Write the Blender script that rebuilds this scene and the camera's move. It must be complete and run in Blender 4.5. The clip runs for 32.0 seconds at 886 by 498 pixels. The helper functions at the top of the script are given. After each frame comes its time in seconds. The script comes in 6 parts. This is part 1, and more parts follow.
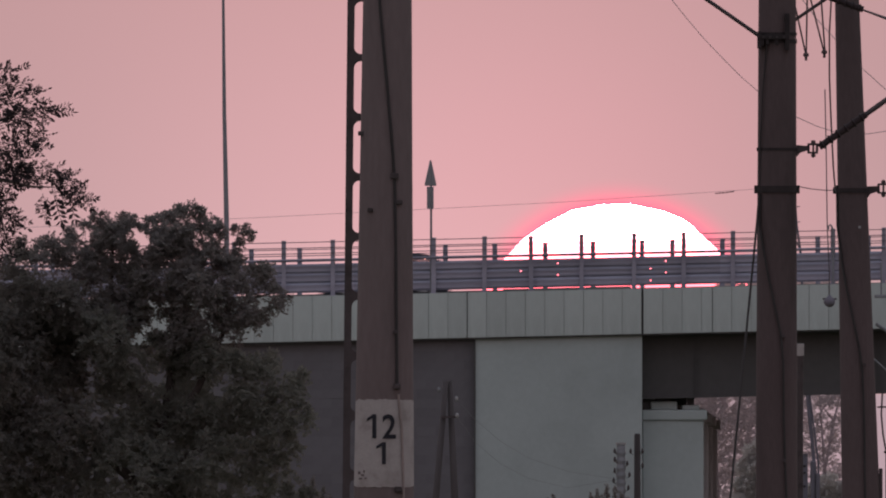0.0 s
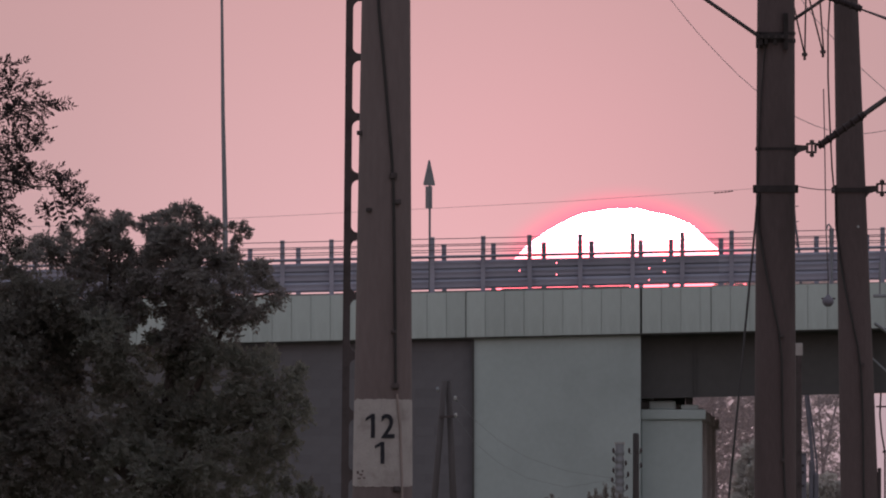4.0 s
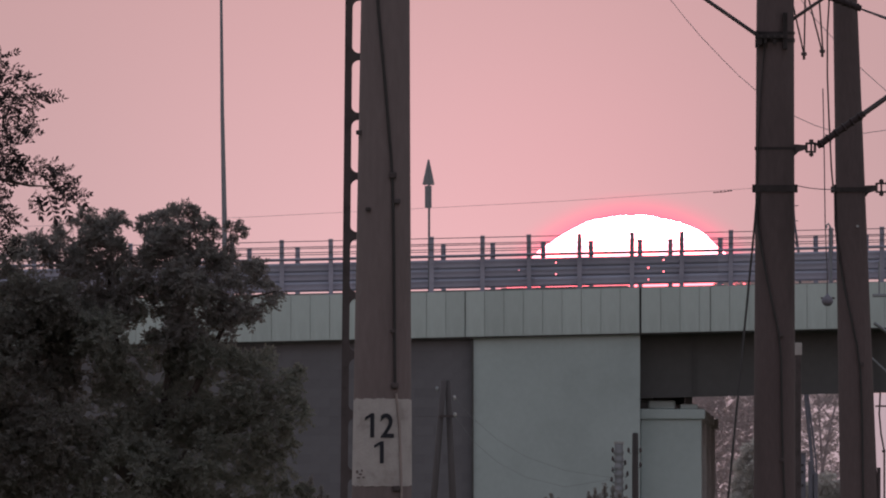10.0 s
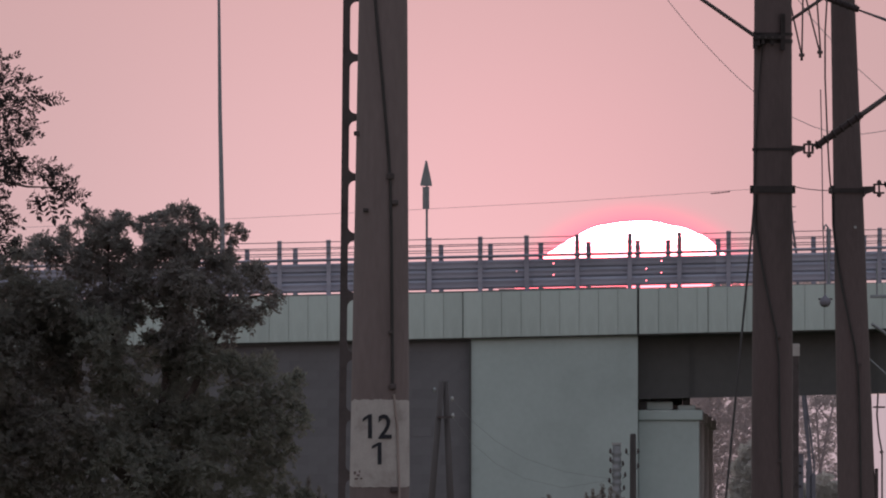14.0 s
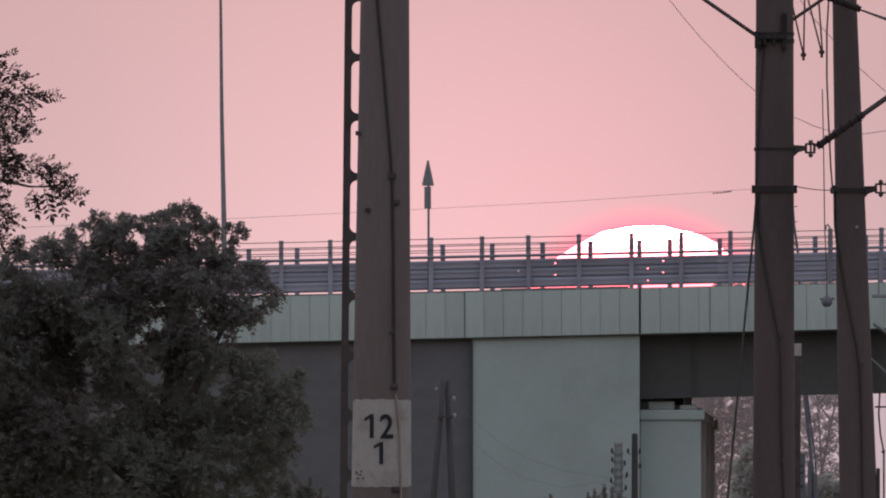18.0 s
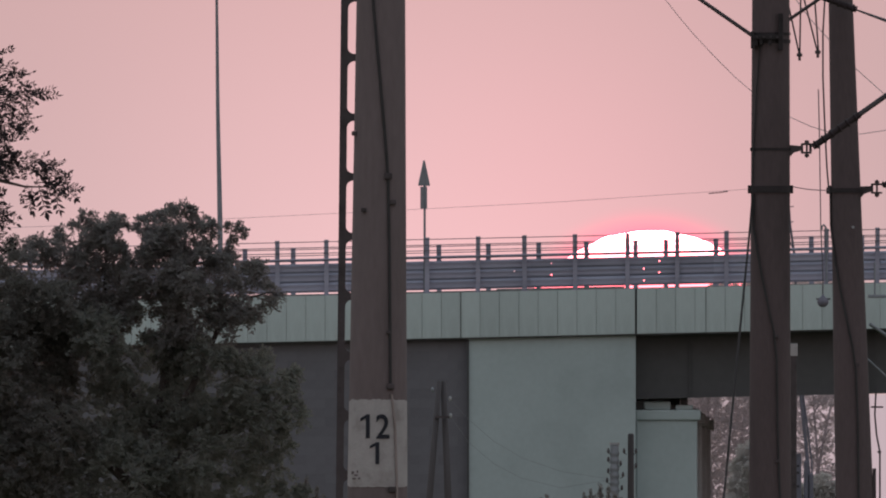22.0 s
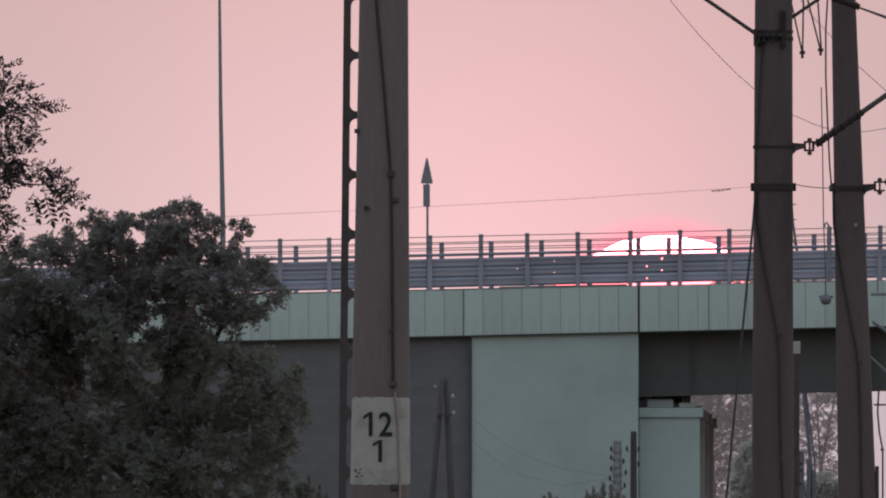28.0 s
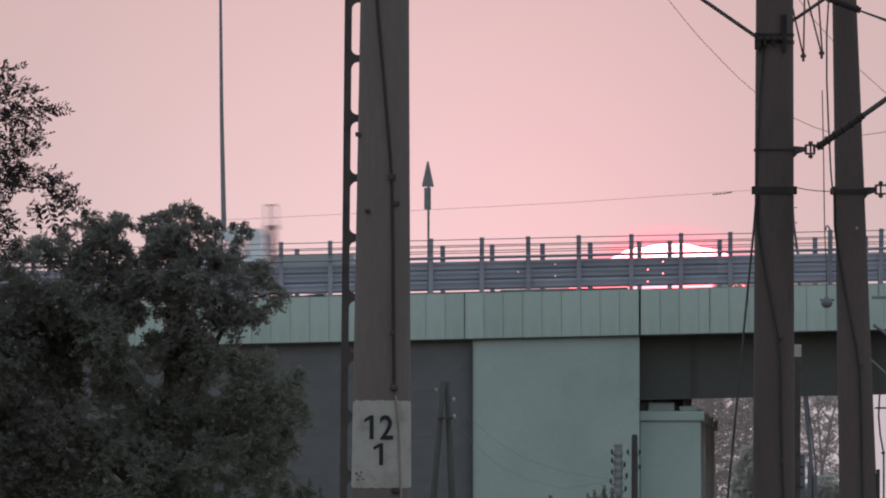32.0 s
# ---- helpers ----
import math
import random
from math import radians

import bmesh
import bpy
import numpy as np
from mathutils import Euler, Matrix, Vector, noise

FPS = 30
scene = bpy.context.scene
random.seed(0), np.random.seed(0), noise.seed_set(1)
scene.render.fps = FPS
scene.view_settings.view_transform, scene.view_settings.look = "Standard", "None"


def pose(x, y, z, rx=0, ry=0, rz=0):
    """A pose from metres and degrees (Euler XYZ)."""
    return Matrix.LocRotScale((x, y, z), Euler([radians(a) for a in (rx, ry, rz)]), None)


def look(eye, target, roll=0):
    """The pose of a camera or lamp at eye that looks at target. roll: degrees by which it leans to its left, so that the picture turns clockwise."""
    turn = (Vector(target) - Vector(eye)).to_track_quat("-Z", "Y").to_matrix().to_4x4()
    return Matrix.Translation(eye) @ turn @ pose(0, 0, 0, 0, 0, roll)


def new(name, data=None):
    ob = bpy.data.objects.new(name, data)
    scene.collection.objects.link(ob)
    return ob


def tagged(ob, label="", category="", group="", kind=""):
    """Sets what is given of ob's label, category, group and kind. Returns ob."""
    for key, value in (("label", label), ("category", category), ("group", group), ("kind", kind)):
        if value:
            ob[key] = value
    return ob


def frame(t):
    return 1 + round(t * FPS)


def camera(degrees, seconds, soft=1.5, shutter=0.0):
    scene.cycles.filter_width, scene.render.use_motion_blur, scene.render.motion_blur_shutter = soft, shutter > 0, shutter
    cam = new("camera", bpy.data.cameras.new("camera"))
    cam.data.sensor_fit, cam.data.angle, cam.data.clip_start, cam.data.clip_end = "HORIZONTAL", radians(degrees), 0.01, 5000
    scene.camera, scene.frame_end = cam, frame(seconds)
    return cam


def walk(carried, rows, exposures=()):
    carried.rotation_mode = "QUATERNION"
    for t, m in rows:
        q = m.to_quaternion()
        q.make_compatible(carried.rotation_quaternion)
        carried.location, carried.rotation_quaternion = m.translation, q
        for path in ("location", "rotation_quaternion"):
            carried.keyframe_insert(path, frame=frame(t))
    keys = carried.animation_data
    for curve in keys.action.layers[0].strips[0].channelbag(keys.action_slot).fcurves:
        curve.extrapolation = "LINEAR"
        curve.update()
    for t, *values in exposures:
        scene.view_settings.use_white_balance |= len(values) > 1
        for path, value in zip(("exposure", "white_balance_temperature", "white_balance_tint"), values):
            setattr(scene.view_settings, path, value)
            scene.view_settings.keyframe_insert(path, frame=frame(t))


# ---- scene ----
cam = camera(1.6, 32.0, soft=2.0, shutter=0.5)
walk(cam, [
    (0, pose(0, 0, 1.7, 90.51786, 0, 0.00506)),
    (0.5, pose(0, 0, 1.7, 90.51453, 0, 0.00644)),
    (1, pose(0, 0, 1.7, 90.51512, 0, 0.01037)),
    (1.5, pose(0, 0, 1.7, 90.51473, 0, 0.00976)),
    (2, pose(0, 0, 1.7, 90.51550, 0, 0.00722)),
    (2.5, pose(0, 0, 1.7, 90.51590, 0, 0.00645)),
    (3, pose(0, 0, 1.7, 90.51628, 0, 0.00779)),
    (3.5, pose(0, 0, 1.7, 90.51707, 0, 0.00449)),
    (5.5, pose(0, 0, 1.7, 90.51726, 0, 0.00019)),
    (6, pose(0, 0, 1.7, 90.51941, 0, -0.00313)),
    (6.5, pose(0, 0, 1.7, 90.51786, 0, -0.00429)),
    (7, pose(0, 0, 1.7, 90.51786, 0, -0.00509)),
    (7.5, pose(0, 0, 1.7, 90.51748, 0, -0.00274)),
    (8, pose(0, 0, 1.7, 90.51748, 0, -0.00195)),
    (8.5, pose(0, 0, 1.7, 90.51668, 0, 0.00000)),
    (9, pose(0, 0, 1.7, 90.51825, 0, 0.00000)),
    (9.5, pose(0, 0, 1.7, 90.51806, 0, 0.00060)),
    (10, pose(0, 0, 1.7, 90.51628, 0, 0.00138)),
    (10.5, pose(0, 0, 1.7, 90.51786, 0, 0.00060)),
    (11, pose(0, 0, 1.7, 90.51628, 0, 0.00313)),
    (11.5, pose(0, 0, 1.7, 90.51961, 0, 0.00411)),
    (12, pose(0, 0, 1.7, 90.52136, 0, 0.00060)),
    (12.5, pose(0, 0, 1.7, 90.52096, 0, 0.00000)),
    (13, pose(0, 0, 1.7, 90.51941, 0, 0.00000)),
    (13.5, pose(0, 0, 1.7, 90.51786, 0, 0.00000)),
    (14, pose(0, 0, 1.7, 90.51806, 0, -0.00274)),
    (14.5, pose(0, 0, 1.7, 90.51647, 0, -0.00177)),
    (16.5, pose(0, 0, 1.7, 90.51666, 0, 0.00313)),
    (17, pose(0, 0, 1.7, 90.51746, 0, 0.00195)),
    (17.5, pose(0, 0, 1.7, 90.51882, 0, 0.00176)),
    (18, pose(0, 0, 1.7, 90.51767, 0, 0.00040)),
    (18.5, pose(0, 0, 1.7, 90.51980, 0, 0.00138)),
    (19, pose(0, 0, 1.7, 90.52136, 0, 0.00000)),
    (19.5, pose(0, 0, 1.7, 90.51941, 0, 0.00157)),
    (20, pose(0, 0, 1.7, 90.51902, 0, 0.00019)),
    (20.5, pose(0, 0, 1.7, 90.51806, 0, -0.00157)),
    (21, pose(0, 0, 1.7, 90.51923, 0, -0.00585)),
    (21.5, pose(0, 0, 1.7, 90.51999, 0, -0.00744)),
    (22, pose(0, 0, 1.7, 90.51786, 0, -0.00665)),
    (22.5, pose(0, 0, 1.7, 90.51550, 0, -0.00625)),
    (23, pose(0, 0, 1.7, 90.51728, 0, -0.00313)),
    (23.5, pose(0, 0, 1.7, 90.51922, 0, -0.00625)),
    (24, pose(0, 0, 1.7, 90.51882, 0, -0.00469)),
    (24.5, pose(0, 0, 1.7, 90.51786, 0, -0.00274)),
    (25, pose(0, 0, 1.7, 90.51609, 0, -0.00216)),
    (25.5, pose(0, 0, 1.7, 90.51666, 0, -0.00138)),
    (27.5, pose(0, 0, 1.7, 90.51433, 0, -0.00176)),
    (28, pose(0, 0, 1.7, 90.51376, 0, -0.00157)),
    (28.5, pose(0, 0, 1.7, 90.51473, 0, -0.00313)),
    (29, pose(0, 0, 1.7, 90.51413, 0, -0.00019)),
    (29.5, pose(0, 0, 1.7, 90.51317, 0, 0.00157)),
    (30, pose(0, 0, 1.7, 90.51473, 0, 0.00041)),
    (30.5, pose(0, 0, 1.7, 90.51844, 0, -0.00117)),
    (31, pose(0, 0, 1.7, 90.52371, 0, -0.00449)),
    (31.5, pose(0, 0, 1.7, 90.52256, 0, -0.00332)),
    (32, pose(0, 0, 1.7, 90.51960, 0, 0.00020)),
], exposures=[(0, -0.1, 6680, 20), (2.2, -0.085, 6660, 19), (3.2, -0.025, 6650, 18.5), (6, -0.018, 6610, 17), (8.5, -0.053, 6570, 16), (10, 0.03, 6540, 15), (12, 0.144, 6500, 13), (14, 0.168, 6470, 12), (17.5, 0.245, 6420, 10), (19, 0.208, 6400, 9), (25, 0.2, 6300, 4), (28, 0.32, 6167, 0.1), (30, 0.35, 6080, -2.4), (32, 0.37, 5990, -5)])

# ---------------------------------------------------------------- light
world = bpy.data.worlds.new("evening_sky")
scene.world = world
world.use_nodes = True
wn = world.node_tree
wn.nodes.clear()
w_out = wn.nodes.new("ShaderNodeOutputWorld")
w_bg = wn.nodes.new("ShaderNodeBackground")
w_sky = wn.nodes.new("ShaderNodeTexSky")
w_sky.sky_type = "NISHITA"
w_sky.sun_disc = False
w_sky.sun_elevation = radians(0.4)
w_sky.sun_rotation = 0.0
w_sky.dust_density = 4.0
w_co = wn.nodes.new("ShaderNodeTexCoord")
w_sep = wn.nodes.new("ShaderNodeSeparateXYZ")
w_ramp = wn.nodes.new("ShaderNodeValToRGB")
w_mix = wn.nodes.new("ShaderNodeMixRGB")
w_mix.blend_type = "ADD"
w_mix.inputs[0].default_value = 0.04
# hazy dusk: rose band over the horizon, paler and cooler towards the zenith
stops = [(0.0, (0.765, 0.505, 0.51)), (0.009, (0.718, 0.442, 0.453)), (0.02, (0.72, 0.41, 0.425)),
         (0.16, (0.62, 0.48, 0.48)), (0.45, (0.53, 0.525, 0.565)), (1.0, (0.47, 0.505, 0.585))]
el = w_ramp.color_ramp.elements
while len(el) < len(stops):
    el.new(0.5)
for e, (p, c) in zip(el, stops):
    e.position, e.color = p, (*c, 1)
wn.links.new(w_co.outputs["Generated"], w_sep.inputs[0])
wn.links.new(w_sep.outputs["Z"], w_ramp.inputs[0])
wn.links.new(w_ramp.outputs[0], w_mix.inputs[1])
wn.links.new(w_sky.outputs[0], w_mix.inputs[2])
# sky brightest near the middle of the view: lens vignetting put into its colour
w_far = wn.nodes.new("ShaderNodeVectorMath")
w_far.operation = "DISTANCE"
w_far.inputs[1].default_value = Vector((-0.0012, 1.0, 0.0070)).normalized()
w_fall = wn.nodes.new("ShaderNodeMapRange")
w_fall.interpolation_type = "SMOOTHSTEP"
w_fall.inputs[1].default_value, w_fall.inputs[2].default_value = 0.0175, 0.0
w_fall.inputs[3].default_value, w_fall.inputs[4].default_value = 0.0, 1.0
w_tone = wn.nodes.new("ShaderNodeMixRGB")
w_tone.inputs[1].default_value, w_tone.inputs[2].default_value = (0.752, 0.832, 0.82, 1), (1.06, 1.055, 1.06, 1)
w_mul = wn.nodes.new("ShaderNodeMixRGB")
w_mul.blend_type = "MULTIPLY"
w_mul.inputs[0].default_value = 1.0
wn.links.new(w_co.outputs["Generated"], w_far.inputs[0])
wn.links.new(w_far.outputs["Value"], w_fall.inputs[0])
wn.links.new(w_fall.outputs[0], w_tone.inputs[0])
wn.links.new(w_mix.outputs[0], w_mul.inputs[1])
wn.links.new(w_tone.outputs[0], w_mul.inputs[2])
# and the rosy glow close to the sun
w_near = wn.nodes.new("ShaderNodeVectorMath")
w_near.operation = "DISTANCE"
w_near.inputs[1].default_value = Vector((0.0062, 1.0, 0.0085)).normalized()
w_rose = wn.nodes.new("ShaderNodeMapRange")
w_rose.interpolation_type = "SMOOTHSTEP"
w_rose.inputs[1].default_value, w_rose.inputs[2].default_value = 0.012, 0.0
w_blush = wn.nodes.new("ShaderNodeMixRGB")
w_blush.blend_type = "MULTIPLY"
w_blush.inputs[2].default_value = (1.10, 0.985, 1.0, 1)
wn.links.new(w_co.outputs["Generated"], w_near.inputs[0])
wn.links.new(w_near.outputs["Value"], w_rose.inputs[0])
wn.links.new(w_rose.outputs[0], w_blush.inputs[0])
wn.links.new(w_mul.outputs[0], w_blush.inputs[1])
wn.links.new(w_blush.outputs[0], w_bg.inputs[0])
wn.links.new(w_bg.outputs[0], w_out.inputs[0])

sun_lamp = new("sun_lamp", bpy.data.lights.new("sun_lamp", "SUN"))
sun_lamp.data.energy = 1.0
sun_lamp.data.angle = radians(0.53)
sun_lamp.data.color = (1.0, 0.36, 0.30)
sun_lamp.matrix_basis = look((10, 4000, 28), (0, 0, 0))


# ---------------------------------------------------------------- materials
def mat(name, base, vary=0.15, rough=0.75, metal=0.0, scale=3.0, fine=40.0, bump=0.15, stain=None, per="", spec=0.35, stretch=(1, 1, 1)):
    """Two-scale mottled surface: coarse stains, fine grain and relief."""
    m = bpy.data.materials.new(name)
    m.use_nodes = True
    n, l = m.node_tree.nodes, m.node_tree.links
    p = n["Principled BSDF"]
    p.inputs["Roughness"].default_value = rough
    p.inputs["Metallic"].default_value = metal
    p.inputs["Specular IOR Level"].default_value = spec
    co = n.new("ShaderNodeTexCoord")
    mp = n.new("ShaderNodeMapping")
    mp.inputs["Scale"].default_value = stretch
    l.new(co.outputs["Object"], mp.inputs[0])
    big = n.new("ShaderNodeTexNoise")
    big.inputs["Scale"].default_value = scale
    big.inputs["Detail"].default_value = 5
    small = n.new("ShaderNodeTexNoise")
    small.inputs["Scale"].default_value = fine
    small.inputs["Detail"].default_value = 3
    l.new(mp.outputs[0], big.inputs[0])
    l.new(mp.outputs[0], small.inputs[0])
    ramp = n.new("ShaderNodeValToRGB")
    dark = stain or tuple(c * (1 - 2 * vary) for c in base)
    lite = tuple(min(1, c * (1 + vary)) for c in base)
    ramp.color_ramp.elements[0].position, ramp.color_ramp.elements[0].color = 0.28, (*dark, 1)
    ramp.color_ramp.elements[1].position, ramp.color_ramp.elements[1].color = 0.72, (*lite, 1)
    mid = ramp.color_ramp.elements.new(0.46)
    mid.color = (*base, 1)
    l.new(big.outputs[0], ramp.inputs[0])
    hv = n.new("ShaderNodeHueSaturation")
    mr = n.new("ShaderNodeMapRange")
    mr.inputs[3].default_value, mr.inputs[4].default_value = 1 - vary, 1 + vary
    l.new(small.outputs[0], mr.inputs[0])
    val = mr.outputs[0]
    if per:
        src = n.new("ShaderNodeObjectInfo").outputs["Random"] if per == "object" else n.new("ShaderNodeNewGeometry").outputs["Random Per Island"]
        mr2 = n.new("ShaderNodeMapRange")
        mr2.inputs[3].default_value, mr2.inputs[4].default_value = 1 - vary, 1 + vary
        l.new(src, mr2.inputs[0])
        mul = n.new("ShaderNodeMath")
        mul.operation = "MULTIPLY"
        l.new(val, mul.inputs[0])
        l.new(mr2.outputs[0], mul.inputs[1])
        val = mul.outputs[0]
    l.new(val, hv.inputs["Value"])
    l.new(ramp.outputs[0], hv.inputs["Color"])
    l.new(hv.outputs[0], p.inputs["Base Color"])
    if bump:
        b = n.new("ShaderNodeBump")
        b.inputs["Strength"].default_value = bump
        b.inputs["Distance"].default_value = 0.02
        l.new(small.outputs[0], b.inputs["Height"])
        l.new(b.outputs[0], p.inputs["Normal"])
    return m


def glow(name, colour, strength):
    m = bpy.data.materials.new(name)
    m.use_nodes = True
    n, l = m.node_tree.nodes, m.node_tree.links
    n.clear()
    o, e = n.new("ShaderNodeOutputMaterial"), n.new("ShaderNodeEmission")
    e.inputs[0].default_value, e.inputs[1].default_value = (*colour, 1), strength
    l.new(e.outputs[0], o.inputs[0])
    return m


def tinted_glass(name, tint, rough=0.05):
    m = bpy.data.materials.new(name)
    m.use_nodes = True
    n, l = m.node_tree.nodes, m.node_tree.links
    n.clear()
    o, mx = n.new("ShaderNodeOutputMaterial"), n.new("ShaderNodeMixShader")
    t, g, f = n.new("ShaderNodeBsdfTransparent"), n.new("ShaderNodeBsdfGlossy"), n.new("ShaderNodeFresnel")
    t.inputs[0].default_value = (*tint, 1)
    g.inputs["Roughness"].default_value = rough
    l.new(f.outputs[0], mx.inputs[0])
    l.new(t.outputs[0], mx.inputs[1])
    l.new(g.outputs[0], mx.inputs[2])
    l.new(mx.outputs[0], o.inputs[0])
    return m


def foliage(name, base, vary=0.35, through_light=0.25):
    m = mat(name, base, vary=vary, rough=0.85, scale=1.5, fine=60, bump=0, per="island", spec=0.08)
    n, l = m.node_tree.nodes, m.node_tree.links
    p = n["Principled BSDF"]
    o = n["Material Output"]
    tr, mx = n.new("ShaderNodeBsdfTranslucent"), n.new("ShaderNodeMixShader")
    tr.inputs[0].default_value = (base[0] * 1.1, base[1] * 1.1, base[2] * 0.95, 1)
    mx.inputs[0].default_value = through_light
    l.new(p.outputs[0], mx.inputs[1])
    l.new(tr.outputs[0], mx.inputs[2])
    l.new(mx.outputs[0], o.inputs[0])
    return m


M_GRASS = mat("dry_grass", (0.10, 0.11, 0.05), 0.3, 0.95, scale=0.05, fine=3.0, bump=0.6)
M_PANEL = mat("pale_green_paint", (0.475, 0.535, 0.54), 0.06, 0.7, scale=1.6, fine=9, bump=0.05, per="object", stretch=(1.6, 1, 0.35))
M_GREEN = mat("pale_green_render", (0.405, 0.465, 0.48), 0.07, 0.85, scale=0.35, fine=6, bump=0.1)
M_BLOCK = mat("grey_concrete_block", (0.155, 0.15, 0.17), 0.06, 0.95, scale=0.6, fine=7, bump=0.3, per="object")
M_MORTAR = mat("dark_joint", (0.152, 0.147, 0.167), 0.06, 0.95)
M_GIRDER = mat("dark_steel_girder", (0.085, 0.083, 0.088), 0.12, 0.8, scale=0.3, fine=4, bump=0.05)
M_DECK = mat("deck_concrete", (0.25, 0.25, 0.25), 0.1, 0.9, scale=0.6, fine=10)
M_ASPHALT = mat("asphalt", (0.05, 0.05, 0.055), 0.2, 0.9, scale=0.5, fine=30, bump=0.3)
M_GALV = mat("galvanised_steel", (0.33, 0.33, 0.42), 0.12, 0.5, 0.55, scale=0.7, fine=12, bump=0.04, per="object", stretch=(0.4, 1, 2))
M_WIRE = mat("steel_wire", (0.14, 0.13, 0.15), 0.1, 0.5, 0.6, bump=0)
M_BLACK = mat("black_cable", (0.038, 0.034, 0.037), 0.1, 0.7, bump=0)
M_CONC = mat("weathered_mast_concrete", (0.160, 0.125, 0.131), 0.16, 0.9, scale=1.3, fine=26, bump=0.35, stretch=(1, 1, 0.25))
# rear pier concrete: the mauve tone of under-deck shade put into its colour
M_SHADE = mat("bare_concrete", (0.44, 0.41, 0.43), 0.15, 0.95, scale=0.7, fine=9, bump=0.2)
# the mast concrete again, with the view's edge darkening put into its colour
M_MAST_DIM = mat("sooty_mast_concrete", (0.099, 0.073, 0.078), 0.18, 0.92, scale=1.6, fine=30, bump=0.35, stretch=(1, 1, 0.25))
M_RUST = mat("painted_dark_steel", (0.075, 0.06, 0.065), 0.2, 0.65, 0.3, scale=4, fine=40, bump=0.15)
M_CLAMP = mat("dark_clamp_steel", (0.034, 0.027, 0.030), 0.2, 0.7, 0.2, scale=6, fine=50, bump=0.1)
M_ROD = mat("rust_streaked_rod", (0.29, 0.235, 0.235), 0.2, 0.85, scale=9, fine=50, stretch=(1, 1, 0.2))
M_WHITE = mat("chipped_white_paint", (0.385, 0.350, 0.357), 0.10, 0.8, scale=7, fine=45, bump=0.25, stain=(0.29, 0.255, 0.255))
M_INK = mat("black_stencil_paint", (0.02, 0.02, 0.03), 0.2, 0.8, scale=9, bump=0)
M_PORC = mat("brown_porcelain", (0.045, 0.032, 0.036), 0.15, 0.6, bump=0, spec=0.15)
M_GLASSINS = mat("pale_porcelain", (0.33, 0.33, 0.35), 0.08, 0.3, bump=0)
M_GREYP = mat("weathered_grey_paint", (0.24, 0.25, 0.28), 0.1, 0.6, 0.2, scale=3, bump=0.05)
M_WOOD = mat("weathered_pole_wood", (0.085, 0.075, 0.08), 0.2, 0.9, scale=4, fine=30, stretch=(1, 1, 0.1))
M_BARK = mat("bark", (0.085, 0.068, 0.065), 0.3, 0.95, scale=8, fine=50, bump=0.6, stretch=(1, 1, 0.2))
M_LEAF = foliage("dark_leaf", (0.050, 0.042, 0.047), 0.2, 0.15)
M_LEAF3 = foliage("dark_green_leaf", (0.192, 0.178, 0.174), 0.08, 0.5)
M_POST = mat("dull_blue_grey_paint", (0.165, 0.155, 0.195), 0.12, 0.7, 0.1, scale=2, fine=15, bump=0.05)
# bark paled for distance: the haze is put into its colour
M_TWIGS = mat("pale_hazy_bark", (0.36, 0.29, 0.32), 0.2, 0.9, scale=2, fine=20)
M_LEAF2 = foliage("grey_green_leaf", (0.240, 0.219, 0.226), 0.08, 0.5)
M_LEAF4 = foliage("dull_green_leaf", (0.224, 0.218, 0.206), 0.08, 0.5)
# far leaves: evening haze painted into their pale, pinkish colours
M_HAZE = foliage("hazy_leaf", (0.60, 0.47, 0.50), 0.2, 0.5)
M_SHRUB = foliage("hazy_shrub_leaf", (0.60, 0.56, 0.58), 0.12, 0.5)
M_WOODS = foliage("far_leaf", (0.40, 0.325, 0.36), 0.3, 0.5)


# ---------------------------------------------------------------- mesh helpers
def part(name, bm, material, parent=None, label="", smooth=False):
    me = bpy.data.meshes.new(name)
    bm.to_mesh(me)
    bm.free()
    me.materials.append(material)
    if smooth:
        for f in me.polygons:
            f.use_smooth = True
    ob = new(name, me)
    ob.parent = parent
    if label:
        ob["label"] = label
    return ob


def clone(ob, parent, m):
    """Another piece on the same mesh."""
    o = new(ob.name.split(".")[0], ob.data)
    o.parent = parent
    o.matrix_basis = m
    return o


def thing(name, at, label, category, group="", kind=""):
    return tagged(place(new(name), at), label, category, group, kind)


def place(ob, at):
    ob.matrix_basis = at if isinstance(at, Matrix) else pose(*at)
    return ob


def box(bm, x0, x1, y0, y1, z0, z1, bevel=0.0, lift=None):
    v = [bm.verts.new((x, y, z + (lift(x) if lift else 0))) for x in (x0, x1) for y in (y0, y1) for z in (z0, z1)]
    fs = [bm.faces.new([v[i] for i in q]) for q in ((0, 1, 3, 2), (4, 6, 7, 5), (0, 4, 5, 1), (2, 3, 7, 6), (0, 2, 6, 4), (1, 5, 7, 3))]
    if bevel:
        bmesh.ops.bevel(bm, geom=list({e for f in fs for e in f.edges}), offset=bevel, segments=2, affect="EDGES", profile=0.6)
    return bm


